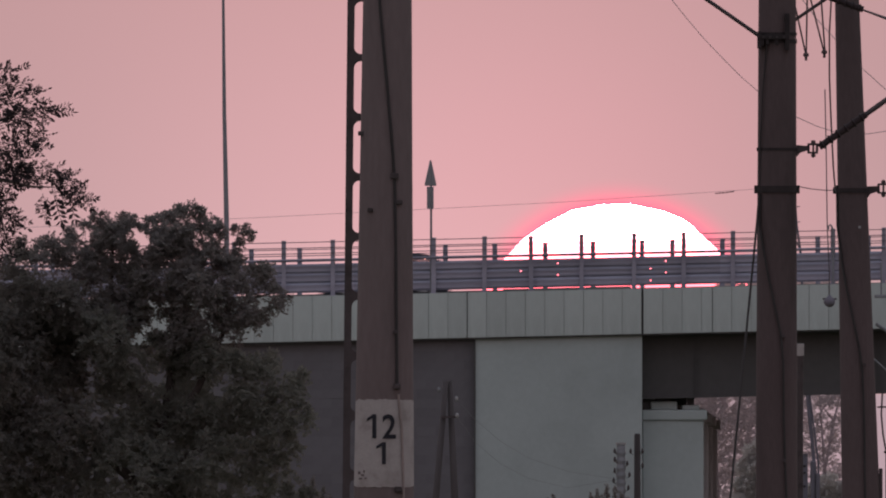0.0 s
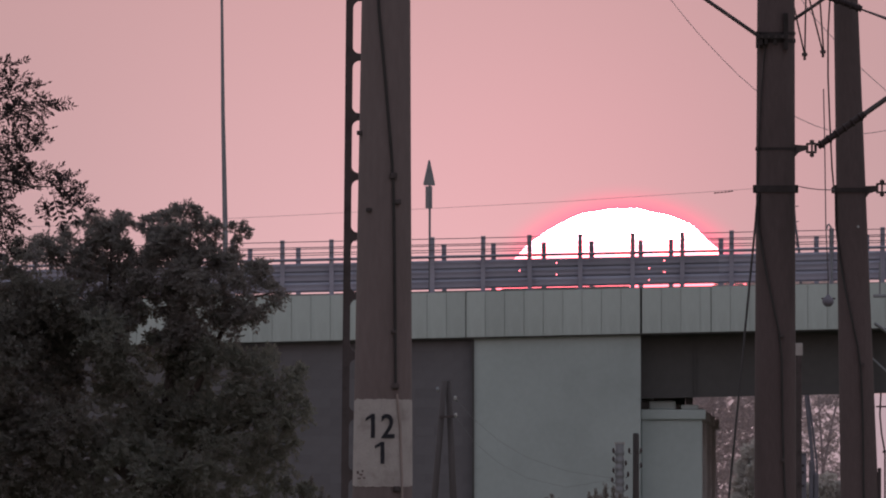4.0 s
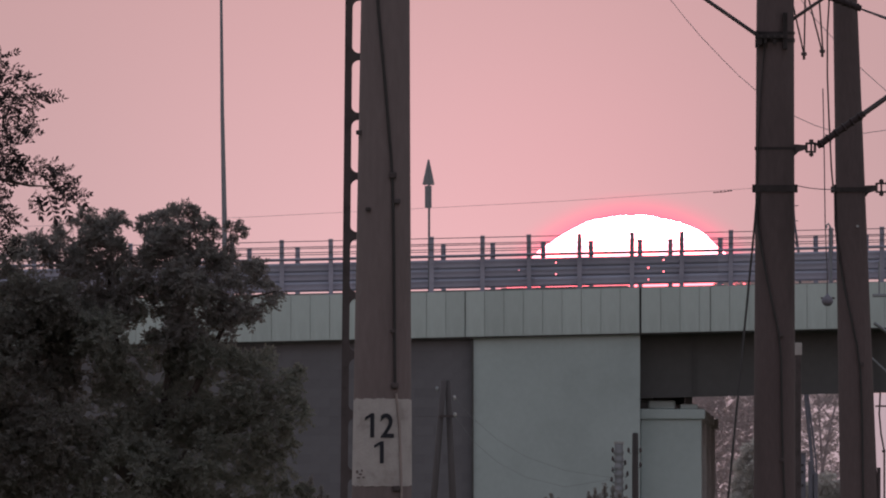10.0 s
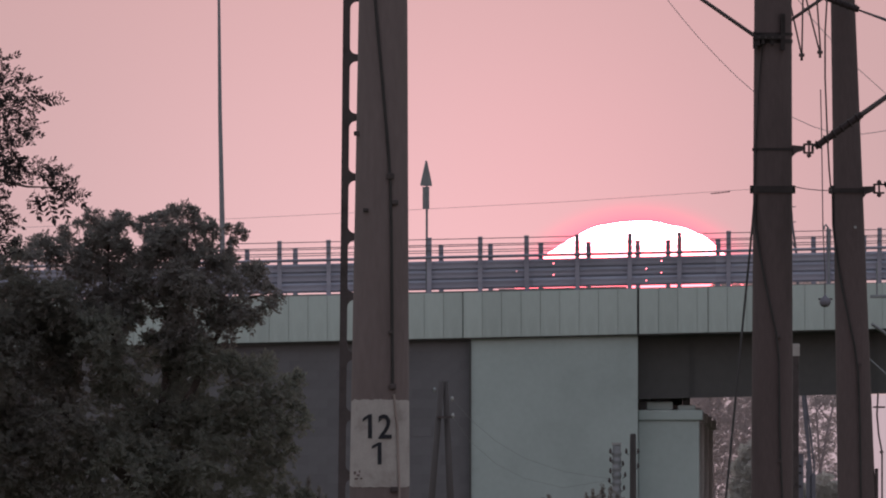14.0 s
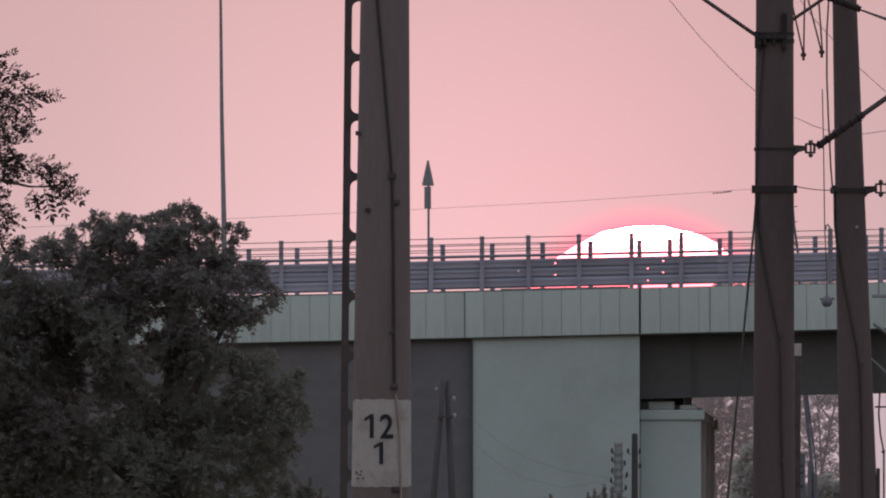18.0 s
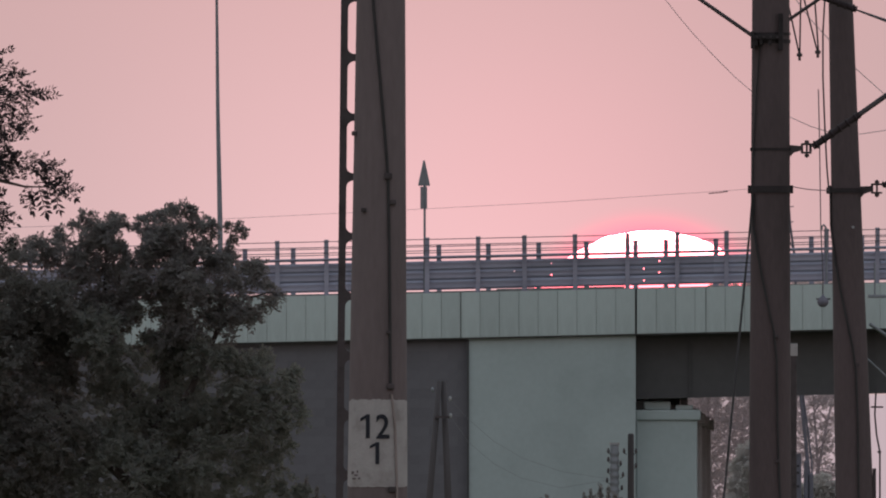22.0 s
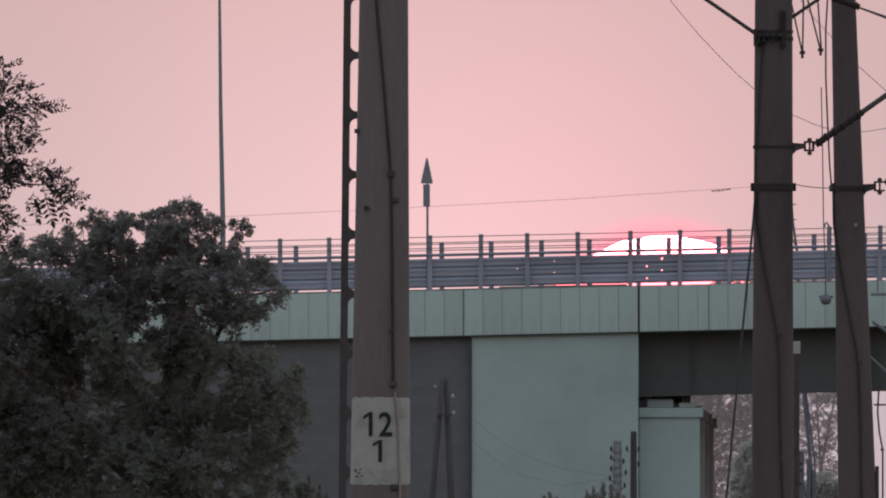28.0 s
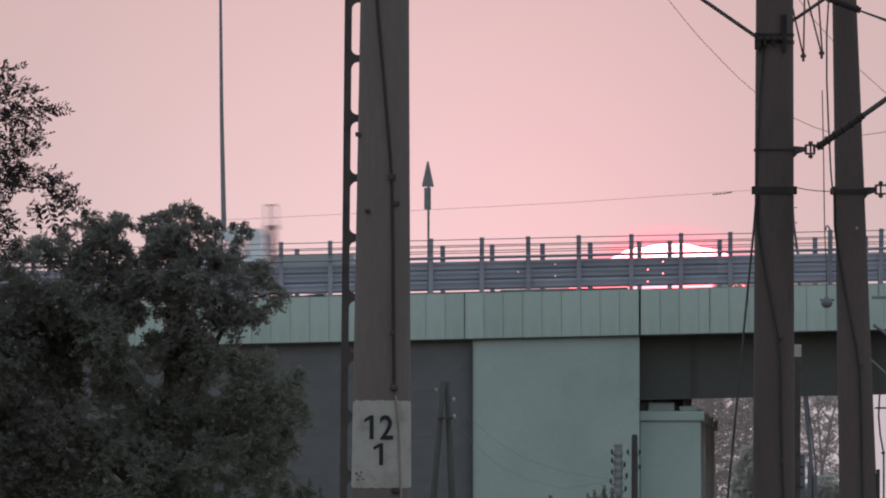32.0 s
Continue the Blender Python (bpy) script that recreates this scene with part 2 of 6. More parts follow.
def tube(bm, pts, radii, n=10, caps=True):
    """A round bar through pts; radii: one number or one for each point."""
    pts = [Vector(p) for p in pts]
    if not isinstance(radii, (list, tuple)):
        radii = [radii] * len(pts)
    rings = []
    for i, p in enumerate(pts):
        d = (pts[min(i + 1, len(pts) - 1)] - pts[max(i - 1, 0)]).normalized()
        a = d.cross(Vector((0, 1, 0)))
        if a.length < 0.05:
            a = d.cross(Vector((1, 0, 0)))
        a.normalize()
        b = d.cross(a)
        rings.append([bm.verts.new(p + radii[i] * (math.cos(k * 2 * math.pi / n) * a + math.sin(k * 2 * math.pi / n) * b)) for k in range(n)])
    for r0, r1 in zip(rings, rings[1:]):
        for k in range(n):
            bm.faces.new((r0[k], r0[(k + 1) % n], r1[(k + 1) % n], r1[k]))
    if caps:
        bm.faces.new(rings[0][::-1])
        bm.faces.new(rings[-1])
    return bm


def prism(bm, outline, y0, y1):
    """Extrudes an outline in x, z from y0 to y1."""
    a = [bm.verts.new((x, y0, z)) for x, z in outline]
    b = [bm.verts.new((x, y1, z)) for x, z in outline]
    bm.faces.new(a)
    bm.faces.new(b[::-1])
    for i in range(len(a)):
        j = (i + 1) % len(a)
        bm.faces.new((a[j], a[i], b[i], b[j]))
    return bm


def sag(p, q, drop, n=16):
    p, q = Vector(p), Vector(q)
    return [p.lerp(q, i / n) - Vector((0, 0, drop * 4 * (i / n) * (1 - i / n))) for i in range(n + 1)]


B = bmesh.new


# ---------------------------------------------------------------- ground and sun
bm = B()
step = [-4990, -1500, -400, -100, 0, 100, 400, 1500, 4990]
grid = [[bm.verts.new((x, y, 0)) for x in step] for y in step]
for i in range(8):
    for j in range(8):
        bm.faces.new((grid[i][j], grid[i][j + 1], grid[i + 1][j + 1], grid[i + 1][j]))
tagged(part("ground", bm, M_GRASS), "flat dry grass plain reaching the horizon", "ground", kind="structure")

sun = thing("sun", (25.904, 4800, 29.741), "setting sun, white disc with a rosy aureole", "sun", kind="structure")
bm = B()
R = 22.142
rim = []
for k in range(200):
    a = 2 * math.pi * k / 200
    wob = 1 + 0.0035 * math.sin(7 * a + 0.6) + 0.003 * math.sin(17 * a + 1.1) + 0.002 * math.sin(31 * a)
    flat = 1.0 if math.sin(a) > 0 else 0.72   # the low limb is squeezed by refraction
    shoulder = 1 - 0.030 * math.exp(-((a - 0.83) / 0.20) ** 2) - 0.010 * math.exp(-((a - 2.1) / 0.3) ** 2)
    rim.append(bm.verts.new((R * wob * shoulder * math.cos(a), 0, R * wob * shoulder * flat * math.sin(a))))
bm.faces.new(rim)
M_SUN = glow("sun_disc", (1.0, 0.16, 0.20), 1.0)
# light reddened and weakened by the thicker haze low over the land
n, l = M_SUN.node_tree.nodes, M_SUN.node_tree.links
geo, sep, ext = n.new("ShaderNodeNewGeometry"), n.new("ShaderNodeSeparateXYZ"), n.new("ShaderNodeValToRGB")
low = n.new("ShaderNodeMapRange")
low.inputs[1].default_value, low.inputs[2].default_value = 36.0, 52.0
stops = [(0.0, 2.4), (0.17, 4.2), (0.44, 7.0), (0.63, 20.0), (0.76, 60.0), (0.9, 180.0), (1.0, 400.0)]
while len(ext.color_ramp.elements) < len(stops):
    ext.color_ramp.elements.new(0.5)
for e, (p, v) in zip(ext.color_ramp.elements, stops):
    e.position, e.color = p, (v, v * (0.14 + 0.08 * p), v * (0.18 + 0.06 * p), 1)
l.new(geo.outputs["Position"], sep.inputs[0])
l.new(sep.outputs["Z"], low.inputs[0])
l.new(low.outputs[0], ext.inputs[0])
l.new(ext.outputs[0], n["Emission"].inputs[0])
part("disc", bm, M_SUN, sun)
M_AUR = glow("aureole", (1.55, 0.24, 0.38), 1.0)
n, l = M_AUR.node_tree.nodes, M_AUR.node_tree.links
co, ln, mr, pw = n.new("ShaderNodeTexCoord"), n.new("ShaderNodeVectorMath"), n.new("ShaderNodeMapRange"), n.new("ShaderNodeMath")
tr, mx = n.new("ShaderNodeBsdfTransparent"), n.new("ShaderNodeMixShader")
ln.operation, pw.operation = "LENGTH", "POWER"
mr.inputs[1].default_value, mr.inputs[2].default_value = R * 1.20, R * 0.985
mr.inputs[3].default_value, mr.inputs[4].default_value = 0.0, 0.99
pw.inputs[1].default_value = 2.2
l.new(co.outputs["Object"], ln.inputs[0])
l.new(ln.outputs["Value"], mr.inputs[0])
l.new(mr.outputs[0], pw.inputs[0])
geo, sep, low, dim = n.new("ShaderNodeNewGeometry"), n.new("ShaderNodeSeparateXYZ"), n.new("ShaderNodeMapRange"), n.new("ShaderNodeMath")
low.inputs[1].default_value, low.inputs[2].default_value = 43.0, 52.0
low.inputs[3].default_value, low.inputs[4].default_value = 0.55, 1.0
dim.operation = "MULTIPLY"
l.new(geo.outputs["Position"], sep.inputs[0])
l.new(sep.outputs["Z"], low.inputs[0])
l.new(pw.outputs[0], dim.inputs[0])
l.new(low.outputs[0], dim.inputs[1])
l.new(dim.outputs[0], mx.inputs[0])
l.new(tr.outputs[0], mx.inputs[1])
l.new(n["Emission"].outputs[0], mx.inputs[2])
l.new(mx.outputs[0], n["Material Output"].inputs[0])
bm = B()
bm.faces.new([bm.verts.new((1.4 * R * math.cos(2 * math.pi * k / 96), 0.4, 1.4 * R * math.sin(2 * math.pi * k / 96))) for k in range(96)])
part("aureole", bm, M_AUR, sun)


# far rise of land before the sinking sun, evening haze put in as glow
bm = B()
prev = None
for i in range(161):
    x = -4000 + 50 * i
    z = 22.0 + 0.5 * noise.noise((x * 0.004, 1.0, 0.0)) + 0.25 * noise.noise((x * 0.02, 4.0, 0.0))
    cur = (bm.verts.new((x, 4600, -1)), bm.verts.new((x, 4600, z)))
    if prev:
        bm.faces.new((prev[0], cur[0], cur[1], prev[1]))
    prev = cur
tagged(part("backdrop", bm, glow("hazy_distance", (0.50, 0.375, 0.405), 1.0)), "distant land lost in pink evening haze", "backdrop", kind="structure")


# ---------------------------------------------------------------- overpass
def rise(x):
    """The carriageway climbs gently to the east end and levels out at both ends."""
    return 0.0225 * 90 * math.tanh(x / 90)


EDGE = 220.0
Z_TOP, Z_LOW = 9.659, 8.174
X_JOINT, X_WALL = 6.437, 0.926
PITCH = 0.635


def strip(bm, x0, x1, y0, y1, z0, z1, seg=6.0):
    """A long bar in one piece that follows the climb."""
    n = max(1, round((x1 - x0) / seg))
    rings = []
    for i in range(n + 1):
        x = x0 + (x1 - x0) * i / n
        rings.append([bm.verts.new((x, y, z + rise(x))) for y, z in ((y0, z0), (y1, z0), (y1, z1), (y0, z1))])
    for p, q in zip(rings, rings[1:]):
        for k in range(4):
            bm.faces.new((p[k], p[(k + 1) % 4], q[(k + 1) % 4], q[k]))
    bm.faces.new(rings[0][::-1])
    bm.faces.new(rings[-1])
    return bm


overpass = thing("overpass", (0, 0, 0), "pale green concrete road overpass with panelled cornice and dark girder", "bridge", kind="structure")
part("deck", strip(B(), -EDGE, EDGE, 1040.2, 1052.0, Z_LOW + 0.02, Z_TOP - 0.12), M_DECK, overpass)
part("carriageway", strip(B(), -EDGE, EDGE, 1040.9, 1051.2, Z_TOP - 0.12, Z_TOP - 0.05), M_ASPHALT, overpass)
part("girder_web", strip(B(), X_JOINT - 0.02, EDGE, 1041.0, 1041.06, 6.090, Z_LOW + 0.02), M_GIRDER, overpass, "dark painted steel girder web")
part("girder_flange", strip(B(), X_JOINT - 0.02, EDGE, 1040.8, 1041.3, 6.044, 6.090), M_GIRDER, overpass, "dark painted steel flange")
part("soffit", strip(B(), X_JOINT - 0.02, EDGE, 1041.06, 1051.0, 6.092, 6.220), M_GIRDER, overpass)
for x in (8.2, 11.2, 14.2, 17.2):
    part("stiffener", box(B(), x, x + 0.05, 1040.93, 1041.0, 6.090, Z_LOW - 0.05, lift=rise), M_GIRDER, overpass)
part("far_cornice", strip(B(), -EDGE, EDGE, 1052.0, 1052.12, Z_LOW, Z_TOP), M_GREEN, overpass)
part("pier_wall", box(B(), X_WALL, X_JOINT, 1040.22, 1051.5, -0.2, Z_LOW + 0.15), M_GREEN, overpass, "smooth pale green rendered pier wall")
bm = B()
box(bm, X_WALL - 0.015, X_WALL + 0.05, 1040.16, 1040.3, 0, Z_LOW - 0.05)
part("corner_strip", bm, M_GIRDER, overpass)
part("drip_edge", strip(B(), -EDGE, EDGE, 1040.05, 1040.25, Z_LOW - 0.05, Z_LOW + 0.015), M_GIRDER, overpass)
part("end_pier", box(B(), 30, 33, 1041.2, 1051, -0.2, 6.275), M_GREEN, overpass)
for x in (70, 110, 150, 190):
    part("end_pier", box(B(), x, x + 2.5, 1041.2, 1051, -0.2, 6.275), M_GREEN, overpass)

# cornice panels, counted off from the expansion joint
bm = B()
box(bm, -PITCH / 2 + 0.005, PITCH / 2 - 0.005, 1040.0, 1040.12, Z_LOW, Z_TOP, bevel=0.005, lift=lambda q: 0.0225 * q)
proto = part("panel", bm, M_PANEL, overpass)
x = X_JOINT - 0.02
edges = []
while x > -24:
    edges.append((x - PITCH, PITCH))
    x -= PITCH
left_end = x
x, k = X_JOINT + 0.04, 0
while x < 24:
    w = PITCH * 0.56 if k == 3 else PITCH
    edges.append((x, w))
    x += w
    k += 1
right_end = x
rnd = random.Random(5)
for i, (x0, w) in enumerate(edges):
    c = x0 + w / 2
    m = Matrix.Translation((c, rnd.uniform(-0.01, 0.012), rise(c))) @ Matrix.Diagonal((w / PITCH, 1, 1, 1))
    if i == 0:
        proto.matrix_basis = m
    else:
        clone(proto, overpass, m)
bm = B()
for a, b in ((-EDGE, left_end), (right_end, EDGE)):
    x = a
    while x < b - 0.1:
        box(bm, x + 0.01, min(x + PITCH, b) - 0.01, 1040.0, 1040.12, Z_LOW, Z_TOP, lift=rise)
        x += PITCH
tagged(part("panels_beyond", bm, M_PANEL, overpass), kind="stuff")
bm = B()
box(bm, X_JOINT - 0.02, X_JOINT + 0.035, 1040.06, 1040.2, Z_LOW - 0.05, Z_TOP, lift=rise)
part("expansion_joint", bm, M_BLACK, overpass)
for x, w in ((X_JOINT - 0.02 - 9 * PITCH, 0.022), (X_JOINT + 0.04 + 3.56 * PITCH, 0.014)):
    part("cover_strip", box(B(), x - w / 2, x + w / 2, 1039.985, 1040.1, Z_LOW, Z_TOP, lift=rise), M_BLACK, overpass)

# retaining wall of split-face blocks
wall = thing("retaining_wall", (0, 0, 0), "dark grey split-face block retaining wall under the cornice", "wall", kind="structure")
bm = prism(B(), [(X_WALL + 0.02, -0.2), (X_WALL + 0.02, Z_LOW + rise(X_WALL) + 0.05), (-20, Z_LOW + rise(-20) + 0.05), (-60, Z_LOW + rise(-60) + 0.05),
                 (-120, Z_LOW + rise(-120) + 0.05), (-EDGE, Z_LOW + rise(-EDGE) + 0.05), (-EDGE, -0.2)], 1040.405, 1051.5)
part("backing", bm, M_MORTAR, wall)
BW, BH = 0.62, 0.31
bm = box(B(), -BW / 2 + 0.0015, BW / 2 - 0.0015, 1040.385, 1040.46, 0.0015, BH - 0.0015, bevel=0.003)
proto = part("block", bm, M_BLOCK, wall)
first = True
rest = B()
for r in range(28):
    z = r * BH
    for c in range(60):
        x = X_WALL - 0.02 - BW * (c + 0.5) + (BW / 2 if r % 2 else 0)
        if z + BH > Z_LOW + rise(x) + 0.02:
            continue
        if c < 13 and z > 2.0:
            m = pose(x, rnd.uniform(-0.008, 0.006), z)
            if first:
                proto.matrix_basis, first = m, False
            else:
                clone(proto, wall, m)
        else:
            box(rest, x - BW / 2 + 0.003, x + BW / 2 - 0.003, 1040.385, 1040.46, z + 0.003, z + BH - 0.003)
tagged(part("blocks_beyond", rest, M_BLOCK, wall), kind="stuff")

# column pier beside the wall, below the girder
pier = thing("column_pier", (0, 0, 0), "pale green round-cornered pier with a cap and bearing blocks", "bridge pier", kind="structure")
for i in range(4):
    dx, dy, dz = 0.17 * i, 2.4 * i, -0.10 * i
    skin = M_GREEN if i == 0 else M_SHADE
    part("column", box(B(), X_JOINT + 0.02 + dx, 8.465 + dx, 1041.1 + dy, 1042.7 + dy, -0.2, 5.497 + dz, bevel=0.05), skin, pier)
    part("cap", box(B(), X_JOINT + 0.01 + dx, 8.576 + dx, 1041.0 + dy, 1042.8 + dy, 5.497 + dz, 5.831 + dz, bevel=0.05), skin, pier)
    part("bearing_block", box(B(), 6.724 + dx, 7.594 + dx, 1041.2 + dy, 1042.4 + dy, 5.831 + dz, 6.108 + dz, bevel=0.06), skin, pier)
    part("bearing_block", box(B(), 7.761 + dx, 8.335 + dx, 1041.2 + dy, 1042.4 + dy, 5.831 + dz, 5.988 + dz, bevel=0.04), skin, pier)
    part("bearing", box(B(), 6.872 + dx, 7.446 + dx, 1041.5 + dy, 1042.2 + dy, 6.108 + dz, 6.264), M_GIRDER, pier)
    if i == 0:
        part("bearing", box(B(), 7.92, 8.16, 1041.5, 1042.2, 5.988, 6.264), M_GIRDER, pier)
# added dark plate, stands in for the shade in the gap beside the block
part("bearing_shelf", box(B(), X_JOINT - 0.02, 6.70, 1041.30, 1041.42, 5.831, 6.10), M_GIRDER, pier)
part("back_wall", box(B(), X_JOINT - 0.05, 7.98, 1050.5, 1051.4, -0.2, 6.516), M_SHADE, pier)


# ---------------------------------------------------------------- crash barriers
def beam(name, x0, x1, y, z0, z1, slots, parent):
    """One pressed length with rolled edges and its bolt slots; slots: (x, z, width, height) at level zero of the climb."""
    bm = B()
    h, d = z1 - z0, 0.03
    mine = [s for s in slots if x0 < s[0] < x1 and z0 < s[1] < z1]
    xs = sorted({x0, x1, *[s[0] + k * s[2] / 2 for s in mine for k in (-1, 1)]})
    zs = sorted({z0, z0 + 0.07 * h, z0 + 0.2 * h, z0 + 0.46 * h, z0 + 0.54 * h, z0 + 0.8 * h, z1 - 0.07 * h, z1, *[s[1] + k * s[3] / 2 for s in mine for k in (-1, 1)]})

    def depth(z):
        f = (z - z0) / h
        return d * min(1.0, f / 0.2, (1 - f) / 0.2) * (1 - 0.35 * math.exp(-((f - 0.5) / 0.05) ** 2))

    front = [[bm.verts.new((x, y - depth(z), z + rise(x))) for z in zs] for x in xs]
    back = [[bm.verts.new((x, y - depth(z) + 0.012, z + rise(x))) for z in zs] for x in xs]
    for i in range(len(xs) - 1):
        for j in range(len(zs) - 1):
            cx, cz = (xs[i] + xs[i + 1]) / 2, (zs[j] + zs[j + 1]) / 2
            if any(abs(cx - s[0]) < s[2] / 2 and abs(cz - s[1]) < s[3] / 2 for s in mine):
                continue
            bm.faces.new((front[i][j], front[i + 1][j], front[i + 1][j + 1], front[i][j + 1]))
            bm.faces.new((back[i][j], back[i][j + 1], back[i + 1][j + 1], back[i + 1][j]))
    return part(name, bm, M_GALV, parent)


def barrier(label, y, xs, width, z_foot, z_post, z_beams, wires, rail, slots):
    root = thing("crash_barrier", (0, 0, 0), label, "crash barrier")
    bm = B()
    w = width / 2
    box(bm, -w, w, y, y + 0.02, z_foot, z_post)
    box(bm, -w, -w + 0.025, y + 0.02, y + 0.14, z_foot, z_post)
    box(bm, w - 0.025, w, y + 0.02, y + 0.14, z_foot, z_post)
    box(bm, -w - 0.05, w + 0.05, y - 0.06, y + 0.2, z_foot - 0.02, z_foot + 0.015)
    proto = part("post", bm, M_GALV, root)
    first = True
    far = B()
    for x in xs:
        if abs(x) < 21:
            m = pose(x, 0, rise(x), 0, rnd.uniform(-0.4, 0.4), 0)
            if first:
                proto.matrix_basis, first = m, False
            else:
                clone(proto, root, m)
        else:
            box(far, x - w, x + w, y, y + 0.14, z_foot + rise(x), z_post + rise(x))
    tagged(part("posts_beyond", far, M_GALV, root), kind="stuff")
    for z0, z1 in z_beams:
        x = -21.0
        while x < 21:
            beam("beam", x, x + 6.0, y + 0.215, z0, z1, slots, root)
            x += 6.0
        far = B()
        strip(far, -EDGE, -21, y + 0.15, y + 0.2, z0 + 0.02, z1 - 0.02)
        strip(far, 21, EDGE, y + 0.15, y + 0.2, z0 + 0.02, z1 - 0.02)
        tagged(part("beams_beyond", far, M_GALV, root), kind="stuff")
    for z, r in [(z, 0.013) for z in wires] + [(rail, 0.035)]:
        pts = [(x, y - r - 0.03, z + rise(x)) for x in [-EDGE + 10 * i for i in range(int(EDGE / 5) + 1)]]
        part("wire" if r < 0.02 else "rail", tube(B(), pts, r, 6), M_WIRE if r < 0.02 else M_GALV, root)
    return root


P = 1.634
SLOTS = [(x, z, 0.044, 0.036) for x, z in ((2.464, 10.326), (3.677, 10.554), (3.677, 10.174), (6.715, 10.313), (6.715, 9.924), (7.215, 10.554), (7.215, 10.174))]
xs = [1.223 + P * i for i in range(-140, 140)]
barrier("galvanised bridge barrier with triple corrugated beams and cable rails", 1040.35, xs, 0.15, Z_TOP, 11.489,
        [(9.767, 10.082), (10.091, 10.397), (10.406, 10.711)], (11.425, 11.239, 11.054), 10.841, SLOTS)
xf = [1.686 + 1.629 * i for i in range(-140, 4)] + [7.501 + 1.629 * i for i in range(0, 140)]
barrier("far galvanised bridge barrier with shorter posts", 1051.6, xf, 0.16, Z_TOP, 11.355,
        [(9.904, 10.316), (10.334, 10.765)], (11.290, 11.084), 10.915, [(x * 1.0108, z + 0.0108 * (z - 1.7), w, h) for x, z, w, h in SLOTS])

for x0, x1, z in ((-EDGE, 1.9, 9.798), (1.9, X_JOINT - 0.3, 9.834), (X_JOINT - 0.3, EDGE, 9.770)):
    part("kerb", strip(B(), x0, x1, 1051.15, 1051.5, Z_TOP - 0.06, z), M_DECK, overpass)

# warning sign turned almost edge-on
sign = thing("road_sign", (-0.482, 1040.55, 0), "grey-backed triangular road sign over a narrow plate on a thin pole", "road sign")
part("pole", tube(B(), [(0, 0, Z_TOP - 0.1), (0, 0, 13.740)], 0.038, 10), M_GREYP, sign)
bm = prism(B(), [(-0.42, 0), (0.42, 0), (0.45, 0.05), (0.04, 0.834), (-0.04, 0.834), (-0.45, 0.05)], -0.012, 0.012)
o = place(part("triangle_plate", bm, M_GREYP, sign), pose(-0.01852, -0.06, 13.175, 0, 0, 66))
bm = box(B(), -0.25, 0.25, -0.012, 0.012, 0, 0.722, bevel=0.004)
place(part("plate", bm, M_GREYP, sign), pose(-0.02778, -0.06, 12.425, 0, 0, 66))


# ---------------------------------------------------------------- masts
def spun(z_low, r_low, z_high, r_high, x_low, x_high, n=40):
    """A tapered round concrete mast that leans a little."""
    bm = B()
    k = 14
    pts = [(x_low + (x_high - x_low) * i / k, 0, z_low + (z_high - z_low) * i / k) for i in range(k + 1)]
    tube(bm, pts, [r_low + (r_high - r_low) * i / k for i in range(k + 1)], n)
    return bm


def at_height(z, z_low, z_high, a, b):
    return a + (b - a) * (z - z_low) / (z_high - z_low)


def clamp(bm, x, r, z, h=0.06):
    tube(bm, [(x, 0, z - h / 2), (x, 0, z + h / 2)], r + 0.012, 32)
    return bm


# numbered mast
MB, MT = 0.0, 10.5
m_x = lambda z: at_height(z, 2.012, 5.930, -0.489, -0.460)
m_r = lambda z: at_height(z, 2.012, 5.930, 0.236, 0.192)
mast = thing("concrete_mast", (0, 250, 0), "tapered grey concrete railway mast with a white painted number band", "mast", "railway masts")
part("shaft", spun(MB, m_r(MB), MT, m_r(MT), m_x(MB), m_x(MT)), M_CONC, mast, smooth=True)
bm = B()
zs = [2.083, 2.168, 2.368, 2.591, 2.737, 2.773]
ring = []
for j, z in enumerate(zs):
    row = []
    for k in range(33):
        a = math.pi * (1.06 + 0.90 * k / 32)
        ragged = 0.012 * noise.noise((k * 0.7, j * 3.1, 2.0)) if j in (0, 5) else 0
        if j in (0, 5):
            ragged += (0.014 if j == 0 else -0.014) * max(0.0, abs(k - 16) - 12) / 4
        row.append(bm.verts.new((m_x(z) + (m_r(z) + 0.004) * math.cos(a), (m_r(z) + 0.004) * math.sin(a), z + ragged)))
    ring.append(row)
for r0, r1 in zip(ring, ring[1:]):
    for k in range(32):
        bm.faces.new((r0[k], r0[k + 1], r1[k + 1], r1[k]))
part("number_band", bm, M_WHITE, mast, "chipped white painted band", smooth=True)


def figures(text, x, z, size, parent, r):
    cu = bpy.data.curves.new("figures", "FONT")
    cu.body, cu.size, cu.align_x, cu.extrude, cu.offset = text, size, "CENTER", 0.0, 0.004
    ob = new("figures", cu)
    me = bpy.data.meshes.new_from_object(ob.evaluated_get(bpy.context.evaluated_depsgraph_get()))
    bpy.data.objects.remove(ob)
    me.materials.append(M_INK)
    bm = B()
    bm.from_mesh(me)
    for _ in range(2):
        bmesh.ops.subdivide_edges(bm, edges=[e for e in bm.edges if e.calc_length() > 0.04], cuts=2)
    bmesh.ops.triangulate(bm, faces=bm.faces[:])
    for v in bm.verts:
        px, pz = v.co.x * 0.86, v.co.y
        wx = x + px
        off = wx - m_x(z)
        v.co = (wx, -math.sqrt(max(0.0, (r + 0.008) ** 2 - off * off)), z + pz)
    bm.to_mesh(me)
    bm.free()
    o = new("figures", me)
    o.parent = parent
    o["label"] = "black stencilled figures " + text


figures("2", -0.445, 2.468, 0.267, mast, m_r(2.475) + 0.002)


